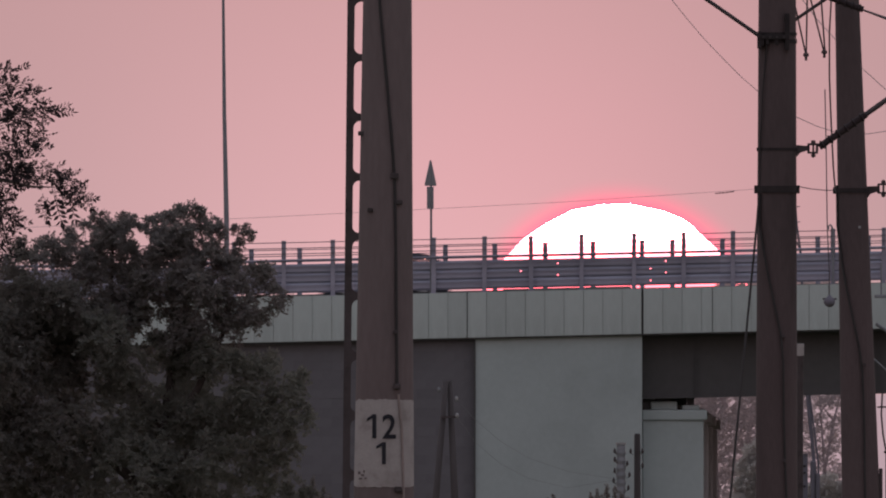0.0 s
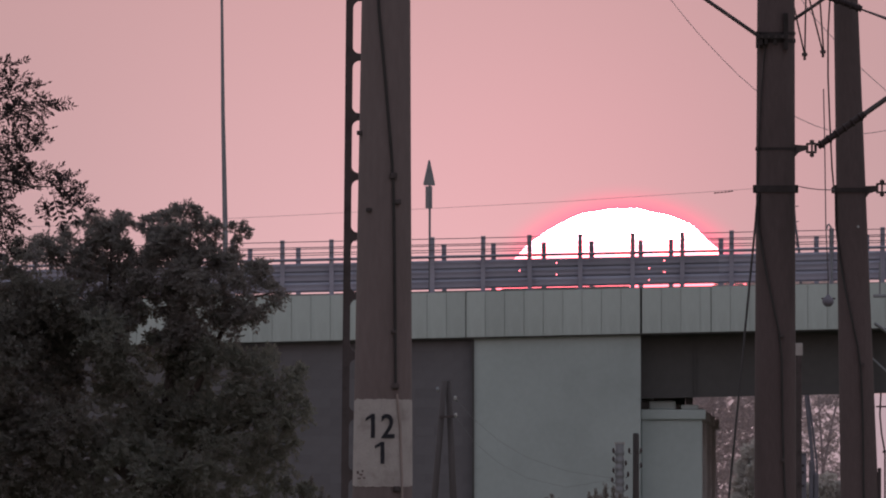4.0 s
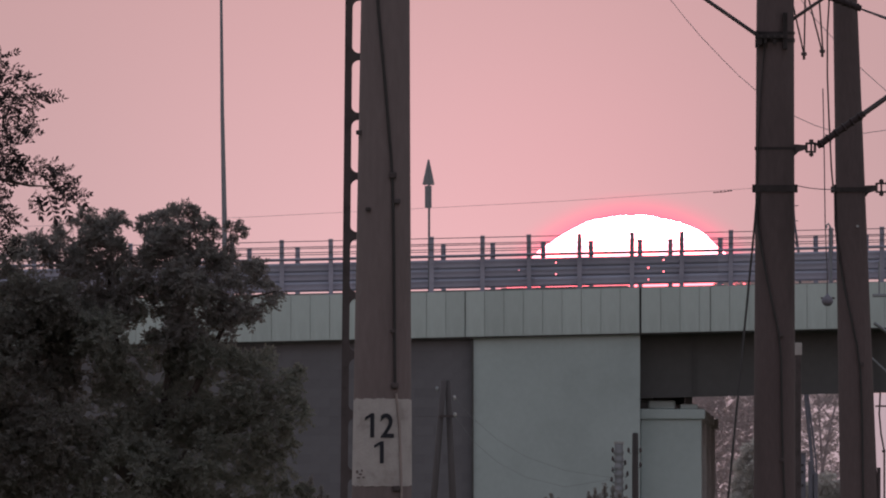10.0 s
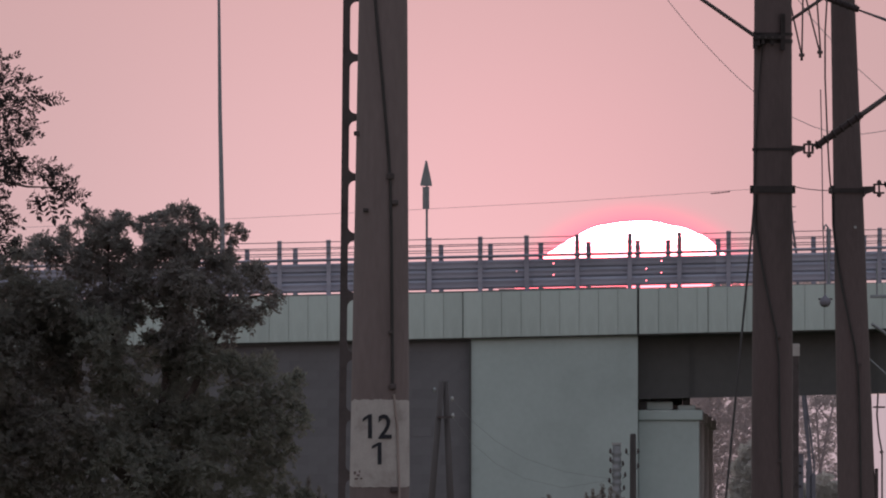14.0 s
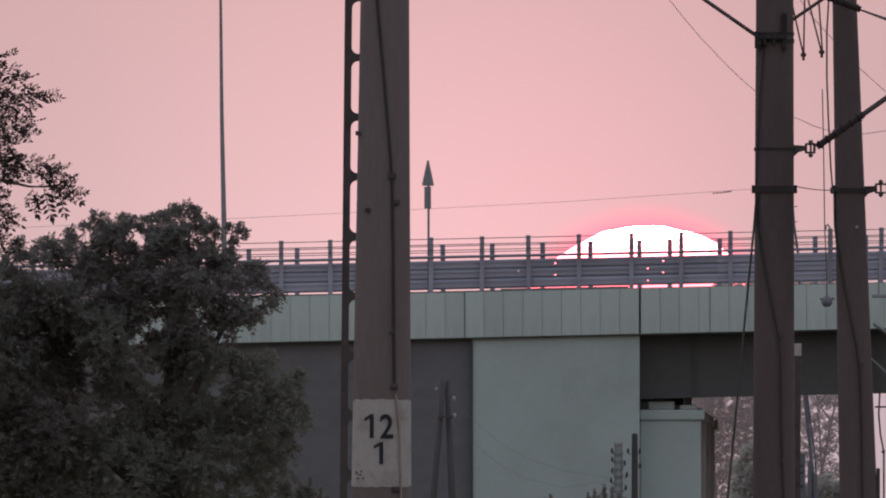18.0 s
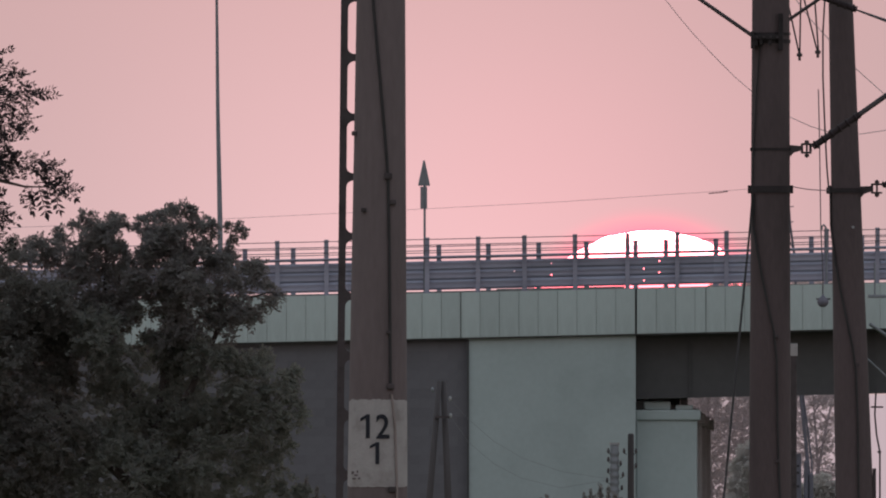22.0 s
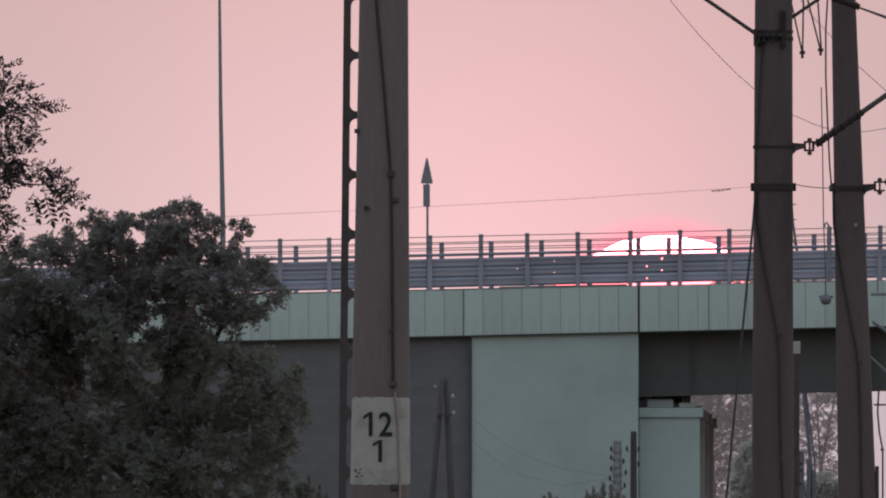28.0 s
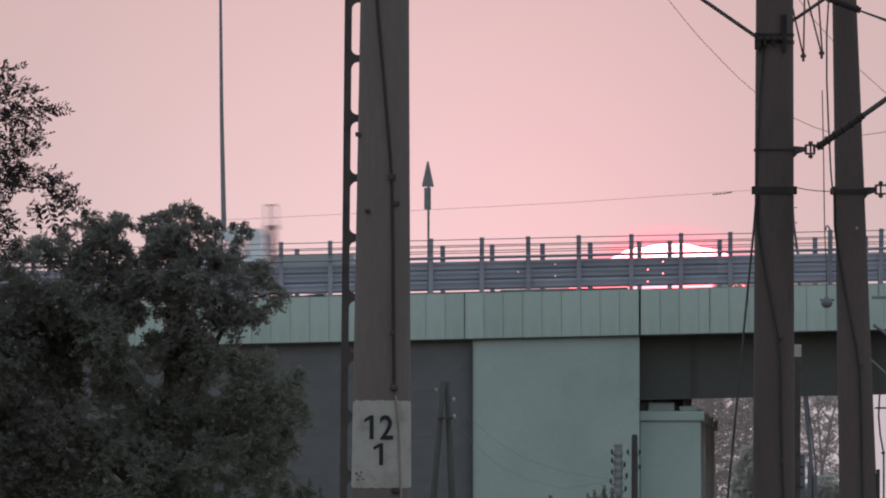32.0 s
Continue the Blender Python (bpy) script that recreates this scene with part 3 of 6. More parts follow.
def numeral_one(x_flag, x0, x1, z0, z1):
    """A stencilled 1 with its flag, bent round the shaft."""
    h = z1 - z0
    shape = [(x0, z0), (x1, z0), (x1, z1), (x0 + (x1 - x0) * 0.2, z1), (x_flag, z1 - h * 0.17), (x_flag, z1 - h * 0.30), (x0, z1 - h * 0.17)]
    bm = B()
    vs = []
    for x, z in shape:
        off = x - m_x(z)
        vs.append(bm.verts.new((x, -math.sqrt(max(0.0, (m_r(z) + 0.010) ** 2 - off * off)), z)))
    bm.faces.new(vs)
    bmesh.ops.triangulate(bm, faces=bm.faces[:])
    part("figure", bm, M_INK, mast, "black stencilled figure 1")


numeral_one(-0.621, -0.579, -0.548, 2.468, 2.657)
numeral_one(-0.548, -0.503, -0.472, 2.263, 2.437)
front = lambda x, z: -math.sqrt(max(0.0, (m_r(z) + 0.012) ** 2 - (x - m_x(z)) ** 2))
path = []
for px, pz in ((-0.539, 6.197), (-0.517, 5.841), (-0.463, 5.262), (-0.414, 4.683), (-0.401, 4.461), (-0.392, 3.926), (-0.387, 3.258), (-0.383, 2.849)):
    path.append((px, front(px, pz), pz))
part("cable", tube(B(), path, 0.01158, 8), M_BLACK, mast, "black earthing cable")
for px, pz, w, h in ((-0.682, 2.196, 0.010, 0.012), (-0.655, 2.178, 0.014, 0.007), (-0.668, 2.150, 0.018, 0.006), (-0.632, 2.153, 0.010, 0.006), (-0.645, 2.206, 0.006, 0.009)):
    y = front(px, pz)
    part("worn_mark", box(B(), px - w, px + w, y + 0.001, y + 0.008, pz - h, pz + h, bevel=0.002), M_CONC, mast, "small worn mark where the paint is gone")
path = [(px, front(px, pz), pz) for px, pz in ((-0.374, 2.813), (-0.347, 2.546), (-0.334, 2.145), (-0.334, 1.655))]
part("conduit", tube(B(), path, 0.0095, 8), M_ROD, mast, "paint-smeared earthing rod")
for px, pz, s in ((-0.597, 4.265, 0.016), (-0.365, 4.327, 0.02), (-0.401, 4.532, 0.024), (-0.383, 2.876, 0.022), (-0.401, 3.303, 0.013), (-0.374, 2.065, 0.022), (-0.668, 4.870, 0.018)):
    y = front(px, pz)
    bm = box(B(), px - s * 1.3, px + s * 1.3, y - s, y + s, pz - s, pz + s, bevel=s * 0.4)
    part("bolt", bm, M_RUST, mast)

# battened steel mast just behind it
steel = thing("battened_mast", (0, 300, 0), "dark steel mast of two channels joined by batten plates", "mast")
lx = lambda z: at_height(z, 2.074, 6.776, -0.978, -0.930)
LW = 0.449
for side in (0, 1):
    bm = B()
    for z0, z1 in ((0, 9.5),):
        x0, x1 = lx(z0) + side * (LW - 0.06946), lx(z1) + side * (LW - 0.06946)
        v = [bm.verts.new(p) for p in ((x0, -0.12, z0), (x0 + 0.06946, -0.12, z0), (x0 + 0.06946, 0.12, z0), (x0, 0.12, z0), (x1, -0.12, z1), (x1 + 0.06946, -0.12, z1), (x1 + 0.06946, 0.12, z1), (x1, 0.12, z1))]
        for q in ((0, 1, 5, 4), (1, 2, 6, 5), (2, 3, 7, 6), (3, 0, 4, 7), (4, 5, 6, 7), (3, 2, 1, 0)):
            bm.faces.new([v[i] for i in q])
    part("channel", bm, M_RUST, steel)
# batten plates with rounded inner corners
zb = 6.220
pit = 0.564
for i in range(-9, 24):
    z = zb + (-i) * pit
    if z < 0.3 or z > 9.4:
        continue
    x0, x1, h, rr = lx(z) + 0.04275, lx(z) + LW - 0.04275, 0.03473, 0.06412
    top = [(x0, h + rr)] + [(x0 + 0.02672 + rr * (1 - math.cos(a)), h + rr * (1 - math.sin(a))) for a in [math.pi / 2 * k / 6 for k in range(7)]]
    right = [(x0 + x1 - px, pz) for px, pz in reversed(top)]
    outline = top + right
    full = outline + [(px, -pz) for px, pz in reversed(outline)]
    part("batten_plate", prism(B(), [(px, pz + z) for px, pz in full], -0.125, -0.11), M_RUST, steel)


# ---------------------------------------------------------------- catenary masts
def insulator(bm, p, q, n, r, core):
    p, q = Vector(p), Vector(q)
    tube(bm, [p, q], core, 10)
    for i in range(n):
        c = p.lerp(q, (i + 0.5) / n)
        d = (q - p).normalized()
        tube(bm, [c - d * r * 0.45, c - d * r * 0.1, c + d * r * 0.15], [core, r, core], 16, caps=False)
    return bm


ra_x = lambda z: at_height(z, 2.154, 7.859, 3.793, 3.804)
ra_r = lambda z: at_height(z, 2.154, 7.859, 0.240, 0.215)
m1 = thing("concrete_mast", (0, 364, 0), "grey concrete catenary mast with steel clamps, stay and hanging cable", "mast", "railway masts")
part("shaft", spun(0, ra_r(0), 9.6, ra_r(9.6), ra_x(0), ra_x(9.6)), M_MAST_DIM, m1, smooth=True)
for z, h, e in ((6.134, 0.03242, 0.012), (5.674, 0.0778, 0.036)):
    bm = B()
    tube(bm, [(ra_x(z), 0, z - h / 2), (ra_x(z), 0, z + h / 2)], ra_r(z) + e * 0.5, 32)
    box(bm, ra_x(z) - ra_r(z) - e, ra_x(z) - ra_r(z) + 0.02, -0.06, 0.06, z - h * 0.6, z + h * 0.6, bevel=0.006)
    box(bm, ra_x(z) + ra_r(z) - 0.02, ra_x(z) + ra_r(z) + e, -0.06, 0.06, z - h * 0.6, z + h * 0.6, bevel=0.006)
    part("clamp", bm, M_CLAMP, m1)
# upper clamp: two bands, a bolted angle and hanging tabs
yf = -ra_r(7.405)
bm = B()
for zz, h in ((7.457, 0.03242), (7.373, 0.04538)):
    tube(bm, [(ra_x(zz), 0, zz - h / 2), (ra_x(zz), 0, zz + h / 2)], ra_r(zz) + 0.01, 32)
part("clamp", bm, M_CLAMP, m1)
bm = B()
box(bm, 3.579, 3.942, yf - 0.05, yf + 0.06, 7.392, 7.444, bevel=0.004)
for x0, x1, z0, z1 in ((3.605, 3.650, 7.321, 7.405), (3.669, 3.708, 7.334, 7.392), (3.890, 3.942, 7.269, 7.690), (3.773, 3.812, 7.327, 7.392), (3.572, 3.605, 7.288, 7.483)):
    box(bm, x0, x1, yf - 0.04, yf + 0.1, z0, z1, bevel=0.003)
part("angle_bracket", bm, M_CLAMP, m1)
for x in (3.643, 3.721, 3.799, 3.877):
    part("bolt", tube(B(), [(x, yf - 0.075, 7.418), (x, yf - 0.04, 7.418)], 0.01297, 6), M_RUST, m1)
part("stay_tube", tube(B(), [(2.697, 0.3, 8.066), (ra_x(7.470) - 0.21, 0, 7.437)], 0.02204, 10), M_RUST, m1)
part("stay_tube", tube(B(), [(3.981, 0, 7.600), (4.512, 0.0, 7.963)], 0.01945, 10), M_RUST, m1)
# bracket arm and fork
bm = B()
prism(bm, [(3.981, 6.186), (4.156, 6.173), (4.156, 6.121), (4.071, 6.096), (4.013, 6.037), (3.981, 6.037)], -0.03, 0.03)
part("bracket", bm, M_RUST, m1)
bm = B()
for dz in (0.04538, -0.05186):
    box(bm, 4.156, 4.272, -0.025, 0.025, 6.147 + dz - 0.012, 6.147 + dz + 0.012, bevel=0.006)
tube(bm, [(4.162, 0, 6.199), (4.162, 0, 6.089)], 0.01426, 8)
tube(bm, [(4.217, 0, 6.238), (4.217, 0, 6.037)], [0.01167, 0.01167], 8)
for zz in (6.219, 6.063):
    tube(bm, [(4.217, 0, zz - 0.01621), (4.217, 0, zz + 0.01621)], 0.02593, 6)
tube(bm, [(4.259, 0, 6.199), (4.259, 0, 6.108)], 0.01556, 8)
part("fork", bm, M_RUST, m1)
part("insulator", insulator(B(), (4.285, 0, 6.160), (4.823, 0, 6.536), 6, 0.05835, 0.0389), M_PORC, m1)
part("cantilever", tube(B(), [(4.772, 0, 6.501), (5.938, 0.5, 7.327)], 0.02982, 12), M_RUST, m1)
# guy and cable
part("guy_wire", tube(B(), [(3.595, -0.1, 5.622), (3.566, -0.2, 5.266), (3.462, -0.5, 4.228), (3.242, -1.2, 2.024), (3.021, -2.0, 0)], 0.01297, 6), M_BLACK, m1)
rf = lambda x, z: -math.sqrt(max(0.0, (ra_r(z) + 0.012) ** 2 - (x - ra_x(z)) ** 2)) - 0.012
pth = [(px, rf(px, pz), pz) for px, pz in ((3.605, 5.622), (3.598, 5.266), (3.637, 5.006), (3.702, 4.650), (3.773, 4.326), (3.838, 4.034), (3.870, 3.710), (3.877, 3.061), (3.890, 2.543), (3.916, 1.959))]
part("cable", tube(B(), pth, 0.01297, 8), M_BLACK, m1)
pth = [(px, rf(px, pz), pz) for px, pz in ((3.682, 7.353), (3.637, 6.822), (3.605, 6.173), (3.592, 5.720))]
part("cable", tube(B(), pth, 0.00778, 8), M_BLACK, m1)
for px, pz in ((3.870, 3.989), (3.883, 2.556)):
    part("cable_clip", box(B(), px - 0.02, px + 0.02, rf(px, pz) - 0.03, rf(px, pz) + 0.03, pz - 0.02, pz + 0.02, bevel=0.006), M_RUST, m1)

qa_x = lambda z: at_height(z, 2.199, 8.468, 5.233, 5.060)
qa_r = lambda z: at_height(z, 2.199, 8.468, 0.239, 0.153)
m2 = thing("concrete_mast", (0, 400, 0), "slimmer grey concrete catenary mast with a drooping cable", "mast", "railway masts")
part("shaft", spun(0, qa_r(0), 10.5, qa_r(10.5), qa_x(0), qa_x(10.5)), M_MAST_DIM, m2, smooth=True)
bm = B()
z = 6.053
tube(bm, [(qa_x(z), 0, z - 0.0285), (qa_x(z), 0, z + 0.0285)], qa_r(z) + 0.02, 32)
box(bm, qa_x(z) - qa_r(z) - 0.06, qa_x(z) - qa_r(z), -0.05, 0.05, z - 0.04, z + 0.04, bevel=0.006)
part("clamp", bm, M_CLAMP, m2)
part("bracket", prism(B(), [(5.272, 6.103), (5.450, 6.110), (5.450, 6.039), (5.357, 6.010), (5.300, 5.939), (5.272, 5.939)], -0.03, 0.03), M_RUST, m2)
bm = B()
for dz in (0.04987, -0.05699):
    box(bm, 5.450, 5.585, -0.025, 0.025, 6.081 + dz - 0.012, 6.081 + dz + 0.012, bevel=0.006)
tube(bm, [(5.457, 0, 6.138), (5.457, 0, 6.017)], 0.01567, 8)
tube(bm, [(5.518, 0, 6.188), (5.518, 0, 5.967)], [0.01282, 0.01282], 8)
for zz in (6.160, 5.996):
    tube(bm, [(5.518, 0, zz - 0.01781), (5.518, 0, zz + 0.01781)], 0.0285, 6)
part("fork", bm, M_RUST, m2)
part("insulator", insulator(B(), (5.585, 0, 6.110), (6.098, 0, 6.416), 8, 0.05699, 0.0285), M_PORC, m2)
part("cantilever", tube(B(), [(6.098, 0, 6.416), (7.238, 0.4, 7.221)], 0.03277, 12), M_RUST, m2)
qf = lambda x, z: -math.sqrt(max(0.0, (qa_r(z) + 0.012) ** 2 - (x - qa_x(z)) ** 2)) - 0.012
pth = [(px, qf(px, pz), pz) for px, pz in ((4.930, 6.117), (4.937, 5.618), (4.980, 5.227), (5.044, 4.835), (5.137, 4.407), (5.208, 4.087), (5.251, 3.766), (5.272, 3.196), (5.286, 2.056))]
part("cable", tube(B(), pth, 0.01425, 8), M_BLACK, m2)
part("cable_clip", box(B(), 5.251, 5.293, qf(5.272, 3.852) - 0.03, qf(5.272, 3.852), 3.830, 3.873), M_RUST, m2)
bm = tube(B(), [(5.215, qf(5.215, 5.590), 5.590), (5.215, qf(5.215, 5.590) - 0.01, 5.590)], 0.01852, 12)
part("marker_disc", bm, M_GLASSINS, m2, "small pale disc")
part("cable_guard", box(B(), qa_x(2.2) + qa_r(2.2) - 0.01, qa_x(2.2) + qa_r(2.2) + 0.035, -0.05, 0.05, 0, 2.55, bevel=0.008), M_RUST, m2)
part("strut", tube(B(), [(5.429, 0.1, 4.372), (6.098, 0.4, 3.909)], 0.02137, 8), M_GREYP, m2)
part("stay_rod", tube(B(), [(5.37, 0.05, 3.954), (5.79, 0.2, 3.575), (6.3, 0.4, 3.115)], 0.012, 8), M_GREYP, m2)
# strain insulator at the top, with twin wires
part("insulator", insulator(B(), (4.830, -0.5, 8.482), (5.258, -0.5, 8.326), 5, 0.05699, 0.03918), M_PORC, m2)
for d in (-2.5, 3.5):
    part("wire", tube(B(), [(5.243, -0.5, 8.326), (6.526, -0.5, 7.855 + 0.01 * d)], 0.0114, 6), M_WIRE, m2)


# ---------------------------------------------------------------- wires
def line(name, label, pts, r, material=None, owner=None):
    p0 = Vector(pts[0])
    bm = tube(B(), [Vector(p) - p0 for p in pts], r, 6)
    o = part(name, bm, material or M_WIRE, owner)
    o.matrix_basis = Matrix.Translation(p0 - (owner.matrix_basis.translation if owner else Vector()))
    return tagged(o, label) if owner else tagged(o, label, "wire")


line("overhead_wire", "thin overhead wire sagging gently from the catenary mast", [(-10.917, 364.3, 4.993), (-5.083, 364.3, 5.230), (-2.295, 364.3, 5.347), (-0.156, 364.3, 5.454), (1.400, 364.3, 5.535), (3.566, 364.3, 5.681)], 0.0019, M_GREYP, m1)
line("overhead_wire", "thin overhead wire between two masts", sag((4.045, 364.3, 5.713), (4.480, 364.3, 5.668), 0.015), 0.005186, None, m1)
bm = tube(B(), [(-0.104, 0, -0.01621), (0, 0, -0.009725), (0.104, 0, 0.006483)], 0.003242, 8)
for k in (-15, -9, -3, 4, 10, 15):
    tube(bm, [(k * 0.006483 - 0.01037, 0, k * 0.0007131 - 0.00389), (k * 0.006483 + 0.01037, 0, k * 0.0007131 - 0.001945)], 0.00778, 6)
tie = part("wire_connector", bm, M_BLACK, m1)
place(tie, (3.203, 0.28, 5.645))
line("overhead_wire", "thin slack wire crossing behind the masts", [(2.207, 405, 9.454), (2.878, 405, 8.553), (3.080, 405, 8.300), (3.282, 405, 8.062), (3.571, 405, 7.759), (3.773, 405, 7.557), (3.982, 405, 7.377), (4.227, 405, 7.197), (4.479, 405, 7.045), (4.732, 405, 6.930), (4.984, 405, 6.850), (5.381, 405, 6.829), (5.670, 405, 6.872), (6.607, 405, 7.074)], 0.0042, M_GREYP, m2)
line("overhead_wire", "thin slack wire beyond the slim mast", [(4.454, 406, 8.714), (4.744, 406, 8.316), (5.322, 406, 7.687), (5.669, 406, 7.376), (6.624, 406, 6.617)], 0.004275, M_GREYP, m2)
for a, b in (((4.393, 8.336), (4.521, 7.754)), ((4.542, 8.585), (4.528, 7.754)), ((4.564, 8.514), (4.748, 7.790)), ((4.706, 8.585), (4.762, 7.790))):
    line("hanger_rod", "thin dark hanger rod of the overhead line", [(a[0], 398.5, a[1]), (b[0], 398.5, b[1])], 0.01069, M_RUST, m2)
for x, z in ((4.525, 7.740), (4.755, 7.775)):
    bm = box(B(), -0.03562, 0.03562, -0.03, 0.03, -0.02137, 0.02137, bevel=0.01)
    tube(bm, [(0, 0, -0.07124), (0, 0, 0.04275)], 0.0171, 8)
    place(part("wire_clamp", bm, M_RUST, m2), (x, -1.5, z))
line("hanging_cable", "loose cable hanging in front of the slim mast", [(4.855, 398.5, 8.656), (4.819, 398.5, 8.017), (4.819, 398.5, 7.449), (4.841, 398.5, 6.881), (4.869, 398.5, 6.313), (4.897, 398.5, 5.994)], 0.01069, M_RUST, m2)
line("hanging_cable", "thin vertical cable between the masts", [(4.762, 398.5, 7.307), (4.777, 398.5, 6.633), (4.791, 398.5, 5.604), (4.805, 398.5, 5.270)], 0.007124, None, m2)
line("hanging_cable", "thin vertical cable between the masts", [(4.805, 398.5, 5.270), (4.819, 398.5, 4.965), (4.819, 398.5, 4.716)], 0.007124, None, m2)

# round weight on the loose vertical cable
bm = tube(B(), [(0, 0, -0.07098), (0, 0, -0.04968), (0, 0, -0.0142), (0, 0, 0.02839), (0, 0, 0.05678), (0, 0, 0.08517)], [0.02839, 0.05678, 0.07452, 0.06388, 0.02839, 0.01065], 20)
place(part("cable_weight", bm, M_POST, m2, "round grey weight hanging on a cable", smooth=True), (4.819, -1.5, 4.645))
place(part("weight_arm", tube(B(), [(-0.08517, 0, 0), (0.09227, 0, 0)], 0.01136, 8), M_RUST, m2), (4.819, -1.5, 4.674))
hook = thing("hooked_post", (12.698, 1040.25, 0), "thin grey post with a hooked top on the parapet", "post")
HZ = rise(12.698)
part("pole", tube(B(), [(0, 0, Z_TOP + HZ), (0, 0, 11.665), (-0.02778, 0, 11.814), (-0.09262, 0, 11.906), (-0.148, 0, 11.851), (-0.157, 0, 11.740)], 0.02964, 8), M_GREYP, hook)

# tall slender mast beyond the bridge
tall = thing("lighting_mast", (-7.339, 1062, 0), "very tall slender grey steel mast", "mast")
part("shaft", tube(B(), [(0.03783, 0, 0), (0, 0, 12.103), (-0.07566, 0, 15.886), (-0.113, 0, 19.669), (-0.151, 0, 24.398)], [0.113, 0.08701, 0.06431, 0.0454, 0.03026], 14), M_GREYP, tall, smooth=True)

# paired timber poles
pair = thing("paired_pole", (0, 620, 0), "two weathered poles leaning together, with small insulators", "utility pole")
part("pole", tube(B(), [(0, 0, 4.726), (-0.199, 0, 2.363), (-0.431, 0, 0)], [0.05521, 0.06626, 0.0773], 12), M_WOOD, pair, smooth=True)
part("pole", tube(B(), [(0.0773, 0.1, 4.726), (0.177, 0.1, 2.363), (0.287, 0.1, 0)], [0.05521, 0.07178, 0.0773], 12), M_WOOD, pair, smooth=True)
part("crossbar", box(B(), -0.08834, 0.221, -0.1, -0.05, 3.997, 4.041), M_RUST, pair)
for x, z in ((0.210, 4.372), (0.221, 4.041), (-0.133, 4.549)):
    bm = tube(B(), [(0, 0, -0.04417), (0, 0, 0), (0, 0, 0.03313), (0, 0, 0.05521)], [0.01656, 0.03313, 0.02871, 0.01325], 12)
    skin, say = (M_GLASSINS, "pale porcelain insulator") if x > 0 else (M_GREYP, "dull grey insulator")
    place(part("insulator", bm, skin, pair, say, smooth=True), pose(x, -0.1, z))
for d in (0, 40):
    pts = [(0.574 + 0.0, 621, 3.975 - d * 0.011), (1.060, 621, 3.555 - d * 0.011), (1.612, 621, 3.224 - d * 0.010), (2.385, 621, 2.959 - d * 0.008), (3.379, 621, 2.804)]
    line("service_wire", "thin service wire in front of the pier wall", [(0.210, 620.2, 4.372 - d * 0.0083)] + pts, 0.003534, M_GREYP, pair)

# short pole with a terminal
term = thing("terminal_pole", (3.743, 620, 0), "short dark pole with a pale cable terminal and side fittings", "utility pole")
part("pole", tube(B(), [(0, 0, 0), (0, 0, 3.666), (0, 0, 3.699)], [0.07178, 0.06073, 0.04417], 12), M_WOOD, term, smooth=True)
rings = [(-0.320, 0, 0), (-0.320, 0, 2.4)] + [(-0.320, 0, 2.42 + 0.0364 * k) for k in range(28)] + [(-0.320, 0, 3.478)]
part("terminal", tube(B(), rings, [0.075, 0.075] + [(0.096 if k % 4 < 2 else 0.082) for k in range(28)] + [0.085], 12), M_GREYP, term, "pale ribbed cable terminal", smooth=True)
part("terminal_cap", tube(B(), [(-0.320, 0, 3.478), (-0.320, 0, 3.522)], 0.09938, 12), M_GLASSINS, term)
for dx, y in ((-40, 800), (-40, 815), (-18, 822), (-40, 835), (-14, 842), (-42, 852), (-16, 865), (9, 800), (9, 826), (-12, 800)):
    bm = tube(B(), [(0, 0, -0.05), (0, 0, -0.02), (0, 0, 0.015), (0, 0, 0.055)], [0.010, 0.028, 0.024, 0.010], 8)
    tube(bm, [(0, 0.0, -0.045), (0.05 if dx < -25 or -13 < dx < 0 else -0.05, 0.05, -0.07)], 0.007, 6)
    place(part("fitting", bm, M_RUST, term), pose(dx * 0.01104, -0.08, 12.190 - (y * 0.01104)))

# post with a pale head between the masts
post = thing("marker_post", (11.167, 1000, 0), "thin dark post with a pale head box", "post")
part("pole", tube(B(), [(0, 0, 0), (0, 0, 7.364)], 0.09796, 10), M_RUST, post)
part("head", box(B(), -0.125, 0.125, -0.1, 0.1, 7.364, 7.756, bevel=0.02), M_WHITE, post, "pale square head")
lean = thing("leaning_pole", (12.539, 1100, 0), "thin grey stayed pole leaning beyond the overpass", "pole")
part("pole", tube(B(), [(0.353, 0, 0), (0.274, 0, 3.659), (0.196, 0, 4.639), (0.07837, 0, 5.814), (0, 0, 6.500), (-0.235, 0, 11.496), (-0.372, 0, 12.475), (-0.451, 0, 13.651)], [0.07837, 0.07837, 0.05878, 0.07053, 0.05486, 0.0431, 0.03918, 0.03527], 8), M_POST, lean)
part("stay", tube(B(), [(0.470, 0, 0), (0.372, 0, 4.247), (0.255, 0, 5.227), (0.07837, 0, 6.598)], 0.03135, 6), M_POST, lean)
part("stay", tube(B(), [(-0.235, -0.1, 11.535), (-0.411, -0.1, 11.986), (-0.451, -0.1, 12.123)], 0.01959, 6), M_POST, lean)
for z in (13.102, 12.573):
    part("spike", tube(B(), [(-0.392, 0, z), (-0.255, 0, z + 0.01959)], 0.01567, 6), M_POST, lean)
part("footing", box(B(), 0.09796, 0.255, -0.5, 0.2, 0, 4.286, bevel=0.05), M_POST, lean)
part("footing", box(B(), 0.274, 0.431, -0.5, 0.2, 0, 3.855, bevel=0.05), M_POST, lean)
cabinet = thing("relay_cabinet", (13.048, 1106, 0), "narrow grey trackside cabinet with dark vents beyond the overpass", "cabinet")
part("body", box(B(), -0.647, -0.431, -0.4, 0, 0, 4.521, bevel=0.03), M_POST, cabinet)
part("lid", box(B(), -0.665, -0.413, -0.43, 0.03, 4.521, 4.56, bevel=0.01), M_POST, cabinet)
